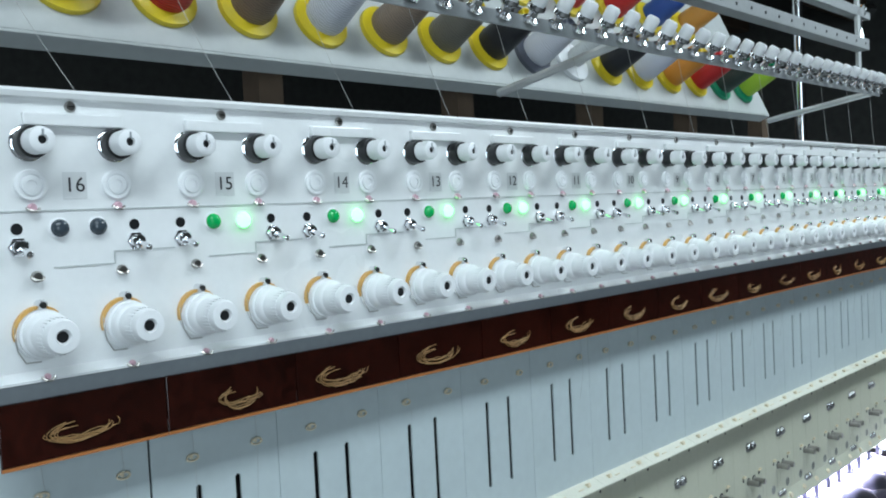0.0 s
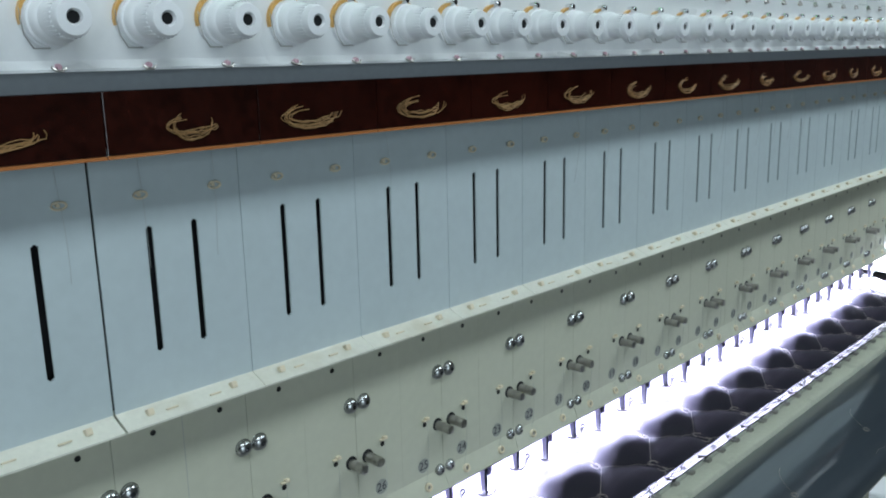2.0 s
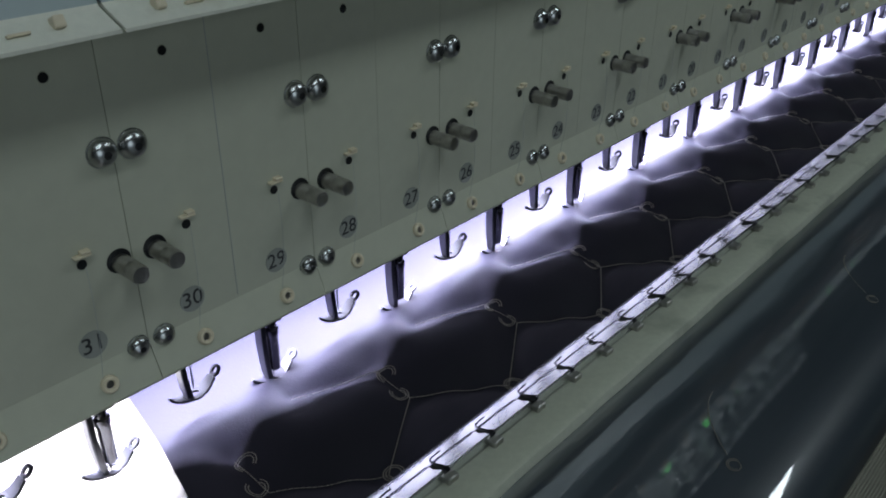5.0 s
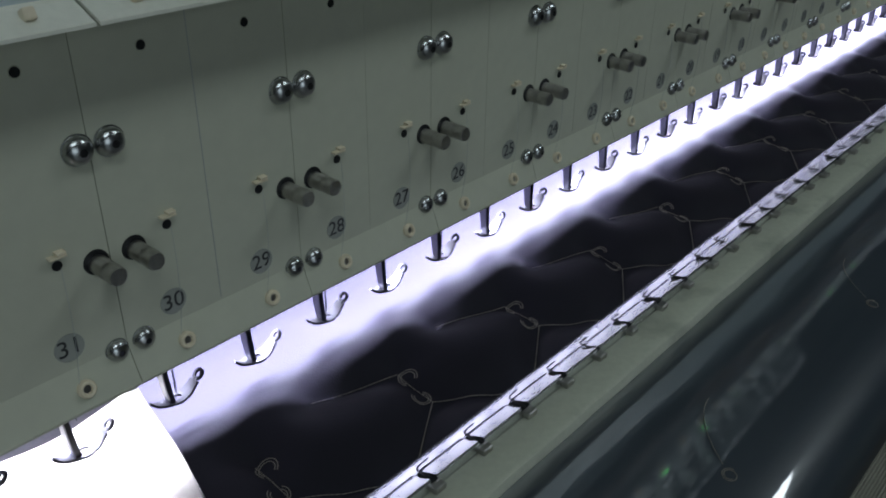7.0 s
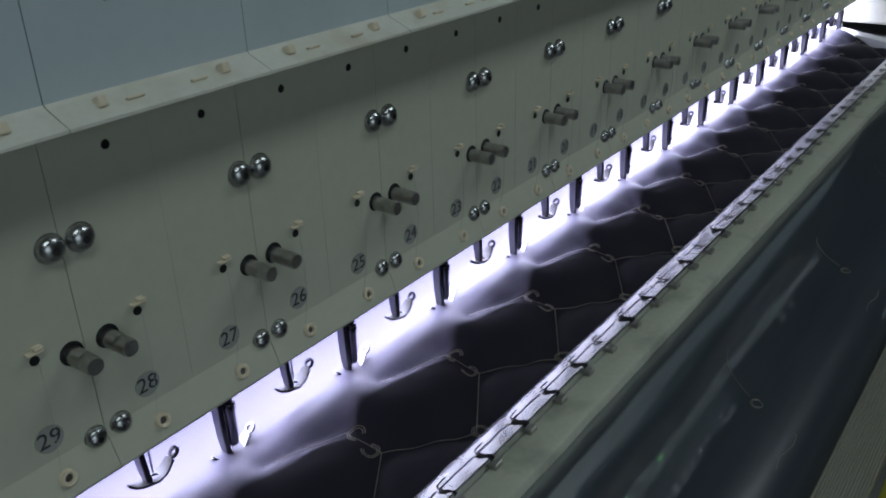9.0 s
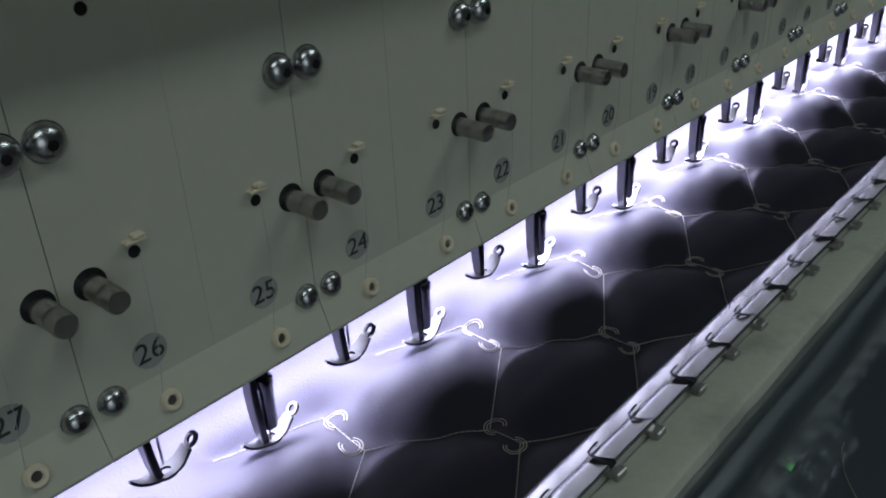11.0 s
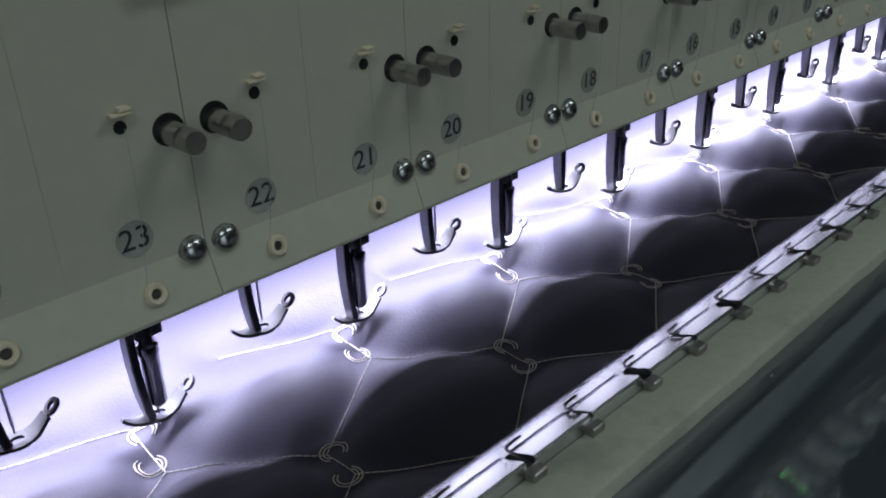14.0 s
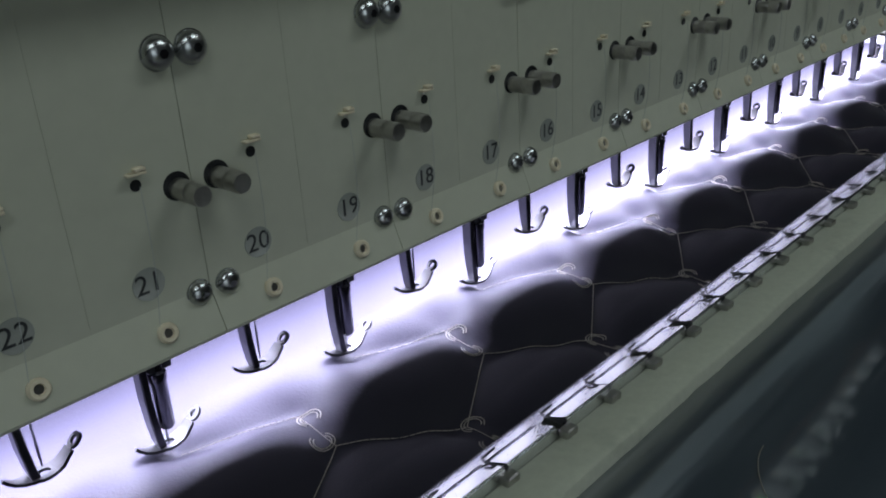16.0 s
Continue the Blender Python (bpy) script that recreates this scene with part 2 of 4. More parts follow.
def box(bm, x0, x1, y0, y1, z0, z1, bevel=0.0):
    made = bmesh.ops.create_cube(bm, size=1.0, matrix=Matrix.LocRotScale(((x0 + x1) / 2, (y0 + y1) / 2, (z0 + z1) / 2), None, (x1 - x0, y1 - y0, z1 - z0)))
    if bevel:
        edges = list({e for v in made["verts"] for e in v.link_edges})
        bmesh.ops.bevel(bm, geom=edges, offset=bevel, segments=2, affect="EDGES", profile=0.5)
    return bm


def lathe(bm, profile, m=Matrix(), seg=20, caps=True):
    """Turns (radius, height) pairs round the local z axis."""
    rings = []
    for r, h in profile:
        rings.append([bm.verts.new(m @ Vector((r * math.cos(2 * math.pi * i / seg), r * math.sin(2 * math.pi * i / seg), h))) for i in range(seg)])
    for a, b in zip(rings, rings[1:]):
        for i in range(seg):
            bm.faces.new((a[i], a[(i + 1) % seg], b[(i + 1) % seg], b[i]))
    if caps:
        bm.faces.new(rings[0])
        bm.faces.new(rings[-1])
    return bm


def tube(bm, pts, r, seg=6):
    """A round wire along points."""
    pts = [Vector(p) for p in pts]
    rings = []
    for i, p in enumerate(pts):
        d = (pts[min(i + 1, len(pts) - 1)] - pts[max(i - 1, 0)]).normalized()
        a = d.cross(Vector((0, 0, 1)) if abs(d.z) < 0.9 else Vector((1, 0, 0))).normalized()
        b = d.cross(a)
        rings.append([bm.verts.new(p + r * (math.cos(2 * math.pi * k / seg) * a + math.sin(2 * math.pi * k / seg) * b)) for k in range(seg)])
    for a, b in zip(rings, rings[1:]):
        for k in range(seg):
            bm.faces.new((a[k], a[(k + 1) % seg], b[(k + 1) % seg], b[k]))
    bm.faces.new(rings[0])
    bm.faces.new(rings[-1])
    return bm


def sweep(bm, outline, x0, x1, closed=True):
    """An outline of (y, z) pairs drawn along x."""
    a = [bm.verts.new((x0, y, z)) for y, z in outline]
    b = [bm.verts.new((x1, y, z)) for y, z in outline]
    n = len(outline)
    for i in range(n if closed else n - 1):
        bm.faces.new((a[i], a[(i + 1) % n], b[(i + 1) % n], b[i]))
    if closed:
        bm.faces.new(a)
        bm.faces.new(b)
    return bm


def plate(bm, xs, zs, holes, y0, y1):
    """A plate between y0 (front) and y1, on a grid of xs and zs, with the cells in holes cut through."""
    nxs, nzs = len(xs), len(zs)
    f = [[bm.verts.new((x, y0, z)) for z in zs] for x in xs]
    g = [[bm.verts.new((x, y1, z)) for z in zs] for x in xs]
    solid = {(i, j) for i in range(nxs - 1) for j in range(nzs - 1)} - set(holes)
    for i, j in solid:
        bm.faces.new((f[i][j], f[i + 1][j], f[i + 1][j + 1], f[i][j + 1]))
        bm.faces.new((g[i][j], g[i][j + 1], g[i + 1][j + 1], g[i + 1][j]))
        for (di, dj), (p, q) in {(-1, 0): ((i, j), (i, j + 1)), (1, 0): ((i + 1, j), (i + 1, j + 1)), (0, -1): ((i, j), (i + 1, j)), (0, 1): ((i, j + 1), (i + 1, j + 1))}.items():
            if (i + di, j + dj) not in solid:
                bm.faces.new((f[p[0]][p[1]], f[q[0]][q[1]], g[q[0]][q[1]], g[p[0]][p[1]]))
    return bm


TO_FRONT = Matrix.Rotation(radians(90), 4, "X")      # local z turned to -y, out of the panels


def lettering(text, size, material, parent, m, name="lettering"):
    """Built-in font, standing in the xz plane and facing -y."""
    cu = bpy.data.curves.new("text", "FONT")
    cu.body, cu.size, cu.align_x, cu.align_y, cu.resolution_u, cu.extrude = text, size, "CENTER", "CENTER", 3, 0.00008
    ob = bpy.data.objects.new("text", cu)
    scene.collection.objects.link(ob)
    me = bpy.data.meshes.new_from_object(ob.evaluated_get(bpy.context.evaluated_depsgraph_get()))
    bpy.data.objects.remove(ob)
    me.transform(m @ TO_FRONT)
    me.materials.clear()
    me.materials.append(material)
    made = new(name, me)
    made.parent = parent
    return made


# ---- workshop shell ----
def shell():
    tagged(part("floor", box(bmesh.new(), -4, 6, -4, 5, -0.1, 0), FLOOR), "dim concrete workshop floor", "floor", kind="structure")
    tagged(part("ceiling", box(bmesh.new(), -4, 6, -4, 5, 3.3, 3.4), CEILING), "dark workshop ceiling with steel beams", "ceiling", kind="structure")
    tagged(part("wall_north", box(bmesh.new(), -4, 6, 5, 5.1, 0, 3.3), WALL), "dim workshop wall", "wall", kind="structure")
    bm = box(bmesh.new(), -4, -3.1, -4.1, -4, 0, 3.3)
    box(bm, -0.7, 6, -4.1, -4, 0, 3.3)
    box(bm, -3.1, -0.7, -4.1, -4, 2.85, 3.3)
    tagged(part("wall_south", bm, WALL), "dim workshop wall with an open loading door", "wall", kind="structure")
    tagged(part("wall_west", box(bmesh.new(), -4.1, -4, -4, 5, 0, 3.3), WALL), "dim workshop wall", "wall", kind="structure")
    tagged(part("wall_east", box(bmesh.new(), 6, 6.1, -4, 5, 0, 3.3), WALL), "dim workshop wall", "wall", kind="structure")
    for lx, ly, lz in LAMPS:
        t = thing("ceiling_light", "white batten with a lit fluorescent tube", "ceiling light", "workshop ceiling lights", pose(lx, ly, lz))
        part("batten", box(bmesh.new(), -0.62, 0.62, -0.05, 0.05, 0.0, 0.06, 0.006), WHITE_ENAMEL, t)
        part("tube", lathe(bmesh.new(), [(0.013, -0.6), (0.013, 0.6)], Matrix.Translation((0, 0, -0.016)) @ Matrix.Rotation(radians(90), 4, "Y"), 12), TUBE_GLOW, t, "lit fluorescent tube")
        part("rod", box(bmesh.new(), -0.01, 0.01, -0.01, 0.01, 0.06, 3.3 - lz), STEEL, t)
    for i in range(5):
        y = 1.4 + 0.8 * i
        tagged(part("roof_beam", box(bmesh.new(), -3.9, 5.9, y, y + 0.12, 2.55 + 0.06 * i, 2.75 + 0.06 * i, 0.01), BRONZE), "brown painted steel roof beam", "roof beam", "roof beams", "structure")


shell()


# ---- the machine's large parts ----
AY, AT, AB = -0.0430, 1.4700, 1.3015      # tension panel: front face, top, bottom
BY, BT, BB = -0.0125, 1.2560, 1.0900     # cover row
CY, CT, CBEND, CB = 0.0, 1.0870, 0.9340, 0.9148


def machine():
    t = thing("embroidery_head", "long dark casting of a multi-needle quilting embroidery head", "machine head")
    bm = box(bmesh.new(), START, END, 0.062, 0.30, 0.995, 1.44, 0.004)
    part("casting", bm, DARK, t)
    part("top_cover", box(bmesh.new(), START, END, 0.02, 0.30, 1.4405, 1.452, 0.002), GREY_PAINT, t)
    for k in range(6):
        x = START + 0.15 + k * 0.3
        part("post", box(bmesh.new(), x, x + 0.03, 0.20, 0.23, 1.452, 1.56), BRONZE, t, "brown rack post")
    # plate added out of view, dark so that no needle light bounces forward
    bm = box(bmesh.new(), START, END, 0.0880, 0.0920, 0.8700, 1.0, 0.001)
    part("added_back_plate", bm, DARK, t, "unseen plate added behind the needles, dark to stop bounced light")
    bm = box(bmesh.new(), START, END, 0.0430, 0.0600, 0.9310, 0.9360, 0.0005)
    part("light_bar", bm, WHITE_ENAMEL, t, "white bar of the needle light")
    # plate added out of view; its lower edge sets where the lit cloth ends
    part("added_light_shield", box(bmesh.new(), START, END, 0.0290, 0.0300, 0.9032, 0.9950, 0.0002), DARK, t, "dark unseen plate added to cut the needle light")
    bm = box(bmesh.new(), END - 0.01, END, 0.003, 0.06, 0.94, 1.44)
    part("end_cover", bm, CREAM_PAINT, t)

    # tension panel: folded sheet with rolled top and a bottom lip
    t = thing("tension_panel", "glossy white enamelled thread tension panel with numbered heads", "control panel")
    bm = sweep(bmesh.new(), [(AY, AB + 0.004), (AY, AT - 0.006), (AY - 0.0035, AT - 0.005), (AY - 0.0045, AT - 0.002), (AY - 0.0035, AT), (AY + 0.072, AT), (AY + 0.072, AT - 0.003), (AY + 0.0015, AT - 0.003), (AY + 0.0015, AB + 0.004)], START, END)
    part("sheet", bm, WHITE_ENAMEL, t)
    bm = sweep(bmesh.new(), [(AY + 0.0015, AB + 0.0045), (AY, AB + 0.006), (AY - 0.006, AB + 0.0015), (AY - 0.006, AB), (AY - 0.0045, AB), (AY + 0.0015, AB + 0.0035)], START, END)
    part("lip", bm, WHITE_ENAMEL, t)
    part("grey_strip", box(bmesh.new(), START, END, AY + 0.003, AY + 0.006, 1.2905, 1.3045), GREY_PAINT, t)
    # engraved stepped lines
    bm = bmesh.new()
    for k in range(1, 17):
        c, y0, y1 = hx(k), AY - 0.0006, AY - 0.0001
        box(bm, c - P, c + P, y0, y1, 1.3991, 1.3999)
        box(bm, c - 0.30 * P, c + 0.42 * P, y0, y1, 1.3656, 1.3664)
        box(bm, c + 0.42 * P, c + 0.435 * P, y0, y1, 1.3656, 1.3737)
        box(bm, c + 0.44 * P, c + 1.22 * P, y0, y1, 1.3729, 1.3737)
    tagged(part("engraved_line", bm, LINE_GREY, t, "thin grey engraved lines"), kind="stuff")
    for k in range(1, 17):
        c = hx(k)
        bm = box(bmesh.new(), c - 0.56 * P, c + 0.60 * P, AY - 0.0045, AY - 0.0002, 1.4485, 1.4560, 0.0008)
        part("guide_bar", bm, WHITE_ENAMEL, t)
        bm = lathe(bmesh.new(), [(0.0034, 0), (0.0034, 0.0012), (0.0026, 0.0022)], Matrix.Translation((c, AY, 1.4605)) @ TO_FRONT, 12)
        scr = part("screw", bm, STEEL, t, smooth=True)
        part("slot", box(bmesh.new(), c - 0.0018, c + 0.0018, AY - 0.0026, AY - 0.0018, 1.4602, 1.4608), BLACK, scr)

    # brown acrylic windows under the tension panel
    t = thing("window_strip", "row of dark brown translucent acrylic windows with loose thread behind", "window strip")
    for k in range(0, 17):
        c = hx(k)
        x0, x1 = max(c - P, START), min(c + P - 0.0008, END)
        if x1 - x0 < 0.02:
            continue
        w = part("pane", box(bmesh.new(), x0, x1, AY + 0.001, AY + 0.003, 1.2545, 1.2903, 0.0003), BROWN, t)
        part("edge", box(bmesh.new(), x0, x1, AY + 0.0008, AY + 0.0034, 1.2523, 1.2543), BROWN_EDGE, w, "orange sawn edge")
        rnd = random.Random(k)
        bm = bmesh.new()
        cx, cz, w0 = c + rnd.uniform(-0.010, 0.004), 1.2660, rnd.uniform(0.016, 0.026)
        for j in range(9):
            sx, sz, a0, a1 = rnd.uniform(0.7, 1.15), rnd.uniform(0.003, 0.0095), radians(rnd.uniform(95, 190)), radians(rnd.uniform(300, 385))
            pts = []
            for i in range(14):
                a = a0 + (a1 - a0) * i / 13
                pts.append((cx + sx * w0 * math.cos(a), AY + 0.0002 - 0.0002 * (j % 3), cz + 0.002 + sz * math.sin(a) + 0.0035 * (i / 13) ** 2 * rnd.random()))
            tube(bm, pts, 0.00030, 4)
        part("thread_bundle", bm, STRAW, w, "straw coloured thread loops")

    # cover row with pairs of slots
    t = thing("slotted_cover", "pale blue-grey sheet cover with pairs of upright slots", "machine cover")
    sw = 0.0023
    for k in range(0, 18):
        c = hx(k)
        x0, x1 = max(c - P + 0.0003, START), min(c + P - (0.0014 if k == 16 else 0.00025), END)
        if x1 - x0 < 0.03:
            continue
        bm = bmesh.new()
        holes = []
        xs = [x0, x1]
        if 1 <= k <= 16:
            a, b = c - 0.32 * P, c + 0.30 * P
            xs = [x0, a - sw, a - 0.5 * sw, a + 0.5 * sw, a + sw, b - sw, b - 0.5 * sw, b + 0.5 * sw, b + sw, x1]
            zs = [BB, 1.1230, 1.1240, 1.2045, 1.2055, BT]
            holes = [(i, j) for i in (1, 2, 3, 5, 6, 7) for j in (1, 2, 3) if j == 2 or i in (2, 6)]
        else:
            zs = [BB, BT]
        plate(bm, xs, zs, holes, BY, BY + 0.0016)
        sheet = part("cover_plate", bm, BLUE_GREY_PAINT, t)
        # folded foot of the cover with its slots and clips
        bm = bmesh.new()
        v = [[bm.verts.new((x, y, z)) for y, z in ((BY, BB), (BY - 0.0015, BB - 0.0012), (BY - 0.0150, BB - 0.0070), (BY - 0.0150, BB - 0.0084), (BY + 0.0016, BB - 0.0012))] for x in (x0, x1)]
        for i in range(5):
            bm.faces.new((v[0][i], v[0][(i + 1) % 5], v[1][(i + 1) % 5], v[1][i]))
        for s in v:
            bm.faces.new(s)
        part("foot", bm, LIP_PAINT, sheet, "grimy cream folded foot")
        if 1 <= k <= 16:
            for d, big in ((-0.62, 1), (-0.33, 0), (0.30, 0), (0.59, 1)):
                x, yy, zz = c + d * P, BY - 0.008, BB - 0.0040
                rot = Matrix.Translation((x, yy, zz)) @ Matrix.Rotation(radians(-24), 4, "X")
                bm = bmesh.new()
                if big:
                    box(bm, -0.0022, 0.0022, -0.0026, 0.0026, -0.0004, 0.0042, 0.0008)
                    nm = "clip"
                else:
                    box(bm, -0.0042, 0.0042, -0.0018, 0.0018, -0.0005, 0.0007, 0.0005)
                    nm = "oval_plug"
                bm.transform(rot)
                part(nm, bm, IVORY_PLASTIC, sheet)
            for d in (-0.42, 0.60):
                x = c + d * P
                bm = lathe(bmesh.new(), [(0.0012, 0), (0.0012, 0.002)], Matrix.Translation((x, BY, 1.2262)) @ TO_FRONT, 8)
                tube(bm, [(x + 0.0045 * math.cos(a), BY - 0.0030, 1.2262 + 0.0022 * math.sin(a)) for a in [i * math.pi / 6 for i in range(13)]], 0.0008, 5)
                part("thread_loop", bm, IVORY_PLASTIC, sheet, smooth=True)
    # solid dark box in place of the shaded hollow behind the slots
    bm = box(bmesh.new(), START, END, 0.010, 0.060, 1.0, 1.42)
    tagged(part("slot_backing", bm, DARK, t), "dark box standing for the shade behind the slots")

    # needle panel
    t = thing("needle_cover", "cream-grey numbered needle cover with bolts and knobs", "machine panel")
    part("backing_strip", box(bmesh.new(), START, END, CY + 0.0030, CY + 0.0045, CB + 0.012, CT - 0.002), GREY_PAINT, t)
    for j in range(-1, 17):
        x0 = max((32 - 2 * j - 0.5) * P - 2 * P + 0.0002, START)
        x1 = min((32 - 2 * j - 0.5) * P - 0.0002, END)
        if x1 - x0 < 0.02:
            continue
        bm = sweep(bmesh.new(), [(CY, CBEND), (CY, CT), (CY + 0.0025, CT), (CY + 0.0025, CBEND), (CY - 0.0035, CB), (CY - 0.0068, CB), (CY - 0.0072, CB + 0.0015)], x0, x1)
        part("panel_plate", bm, CREAM_PAINT, t)


machine()


# ---- parts repeated for each needle ----
def tensioner():
    t = thing("thread_tensioner", "white plastic thread tension knob with amber clip and wire spring", "thread tensioner", "thread tensioners", pose(0, 0, 0))
    part("flange", lathe(bmesh.new(), [(0.0146, 0), (0.0150, 0.0012), (0.0146, 0.0030)], TO_FRONT, 28), WHITE_PLASTIC, t, smooth=True)
    k = part("knob", lathe(bmesh.new(), [(0.0140, 0.0035), (0.0144, 0.0065), (0.0140, 0.0078), (0.0128, 0.0080), (0.0126, 0.0098), (0.0134, 0.0100), (0.0130, 0.0140), (0.0124, 0.0152), (0.0114, 0.0162), (0.0100, 0.0310), (0.0090, 0.0335), (0.0044, 0.0340), (0.0034, 0.0325), (0.0030, 0.026)], TO_FRONT, 28), WHITE_PLASTIC, t, smooth=True)
    bm = bmesh.new()
    for i in range(28):
        box(bm, 0.0102, 0.0109, -0.00035, 0.00035, 0.0172, 0.0295)
    # spread the ribs round the knob
    n = len(bm.verts) // 28
    bm.verts.ensure_lookup_table()
    for i in range(28):
        r = TO_FRONT @ Matrix.Rotation(2 * math.pi * i / 28, 4, "Z")
        for v in bm.verts[i * n:(i + 1) * n]:
            v.co = r @ v.co
    part("grip_ribs", bm, WHITE_PLASTIC, k)
    part("bore", lathe(bmesh.new(), [(0.0032, 0.0322), (0.0031, 0.0326)], TO_FRONT, 16), BLACK, k, "dark hollow in the knob")
    bm = bmesh.new()
    inner = [(0.0146 * math.cos(radians(50 + 14 * i)), 0.0146 * math.sin(radians(50 + 14 * i))) for i in range(11)]
    outer = [((0.0154 + 0.0014 * math.sin(math.pi * i / 10)) * math.cos(radians(50 + 14 * i)), (0.0154 + 0.0014 * math.sin(math.pi * i / 10)) * math.sin(radians(50 + 14 * i))) for i in range(11)]
    va = [[bm.verts.new((x, y, zz)) for x, zz in line] for line in (inner, outer) for y in (-0.0002, -0.0035)]
    for i in range(10):
        for p, q in ((0, 1), (1, 3), (3, 2), (2, 0)):
            bm.faces.new((va[p][i], va[p][i + 1], va[q][i + 1], va[q][i]))
    for i in (0, 10):
        bm.faces.new((va[0][i], va[1][i], va[3][i], va[2][i]))
    part("clip", bm, ORANGE_PLASTIC, t, "amber plastic clip")
    c = part("clip_screw", lathe(bmesh.new(), [(0.0030, 0.0), (0.0030, 0.0062), (0.0020, 0.0075)], Matrix.Translation((0, 0, 0.0168)) @ TO_FRONT, 10), CHROME, t, smooth=True)
    pts = [(-0.0148, -0.003, 0.006), (-0.0160, -0.006, 0.0), (-0.0156, -0.008, -0.008), (-0.0120, -0.009, -0.0148), (-0.0040, -0.010, -0.0148)]
    part("spring_wire", tube(bmesh.new(), pts, 0.0004, 5), STEEL, t, smooth=True)
    return t


def guide_knob():
    t = thing("thread_guide", "white thread guide cap over a black and chrome disc", "thread guide", "upper thread guides", pose(0, 0, 0))
    part("disc", lathe(bmesh.new(), [(0.0102, 0), (0.0106, 0.0008), (0.0090, 0.0020)], TO_FRONT, 24), CHROME, t, "chrome disc", True)
    part("collar", lathe(bmesh.new(), [(0.0092, 0.0016), (0.0097, 0.0055), (0.0092, 0.0098)], TO_FRONT, 24), BLACK, t, "black collar", True)
    k = part("cap", lathe(bmesh.new(), [(0.0060, 0.0096), (0.0076, 0.0106), (0.0079, 0.0200), (0.0072, 0.0226), (0.0054, 0.0236), (0.0028, 0.0236), (0.0024, 0.0214)], TO_FRONT, 24), WHITE_PLASTIC, t, smooth=True)
    part("bore", lathe(bmesh.new(), [(0.0024, 0.0216), (0.0023, 0.0219)], TO_FRONT, 12), BLACK, k)
    part("slit", box(bmesh.new(), -0.0006, 0.0006, -0.0238, -0.0219, 0.0020, 0.0058), GREY_PAINT, k)
    return t


def cover_disc():
    t = thing("blind_plug", "round white plastic blind plug with stepped rings", "plug", "blind plugs", pose(0, 0, 0))
    part("rim", lathe(bmesh.new(), [(0.0092, 0), (0.0094, 0.0010), (0.0086, 0.0018), (0.0068, 0.0018), (0.0062, 0.0010)], TO_FRONT, 24), WHITE_PLASTIC, t, smooth=True)
    part("centre", lathe(bmesh.new(), [(0.0058, 0.0008), (0.0056, 0.0024), (0.0030, 0.0027), (0.0027, 0.0020)], TO_FRONT, 20), WHITE_PLASTIC, t, smooth=True)
    return t


def toggle():
    t = thing("toggle_switch", "small chrome toggle switch pointing forward and down", "switch", "toggle switches", pose(0, 0, 0))
    part("nut", lathe(bmesh.new(), [(0.0058, 0), (0.0058, 0.0018), (0.0050, 0.0022)], TO_FRONT, 6), CHROME, t)
    part("bushing", lathe(bmesh.new(), [(0.0044, 0.002), (0.0044, 0.0062), (0.0034, 0.0072)], TO_FRONT, 16), CHROME, t, smooth=True)
    lever = TO_FRONT @ Matrix.Translation((0, 0, 0.006)) @ Matrix.Rotation(radians(20), 4, "X")
    part("lever", lathe(bmesh.new(), [(0.0013, 0), (0.0014, 0.003), (0.0022, 0.0115), (0.0021, 0.0130), (0.0012, 0.0138)], lever, 12), CHROME, t, "bright steel lever", True)
    part("indicator_hole", lathe(bmesh.new(), [(0.0034, 0.0001), (0.0033, 0.0004)], Matrix.Translation((0, 0, 0.0104)) @ TO_FRONT, 16), BLACK, t, "round black hole")
    return t


def bead(material, label, name, r):
    t = thing(name, label, "thread eyelet", name + "s", pose(0, 0, 0))
    part("stem", lathe(bmesh.new(), [(r, 0), (r, 0.0016), (0.7 * r, 0.0030)], TO_FRONT, 12), material, t, smooth=True)
    part("hook", tube(bmesh.new(), [(-0.0034, -0.001, 0.0), (-0.002, -0.0034, -0.0018), (0.0012, -0.0040, -0.0022), (0.0036, -0.0022, -0.0004)], 0.0008, 6), STEEL, t, "small wire hook", True)
    return t


def repeat(make, places):
    """The first copy is the built thing; the rest share its meshes."""
    first = make()
    for i, m in enumerate(places):
        if i == 0:
            first.matrix_basis = m
        else:
            copy_thing(first, m)


NEEDLES = list(range(1, 33))
repeat(tensioner, [pose(nx(n), AY, 1.3285) for n in NEEDLES])
repeat(guide_knob, [pose(nx(n), AY, 1.4385) for n in NEEDLES])
repeat(cover_disc, [pose(nx(n), AY, 1.4143) for n in NEEDLES])
repeat(toggle, [pose(hx((n + 1) // 2) + (-0.68 if n % 2 == 0 else 0.70) * P, AY, 1.3790) for n in NEEDLES])
repeat(lambda: bead(PINK, "pink glass thread eyelet with a wire hook", "thread_eyelet", 0.0026), [pose(nx(n), AY, 1.4013) for n in NEEDLES])
repeat(lambda: bead(STEEL, "steel thread hook screw", "hook_screw", 0.0034), [pose(nx(n), AY, 1.3615) for n in NEEDLES])
repeat(lambda: bead(PINK, "small pink eyelet on the panel lip", "lip_eyelet", 0.0018), [pose(nx(n), AY - 0.006, 1.3042) for n in NEEDLES])


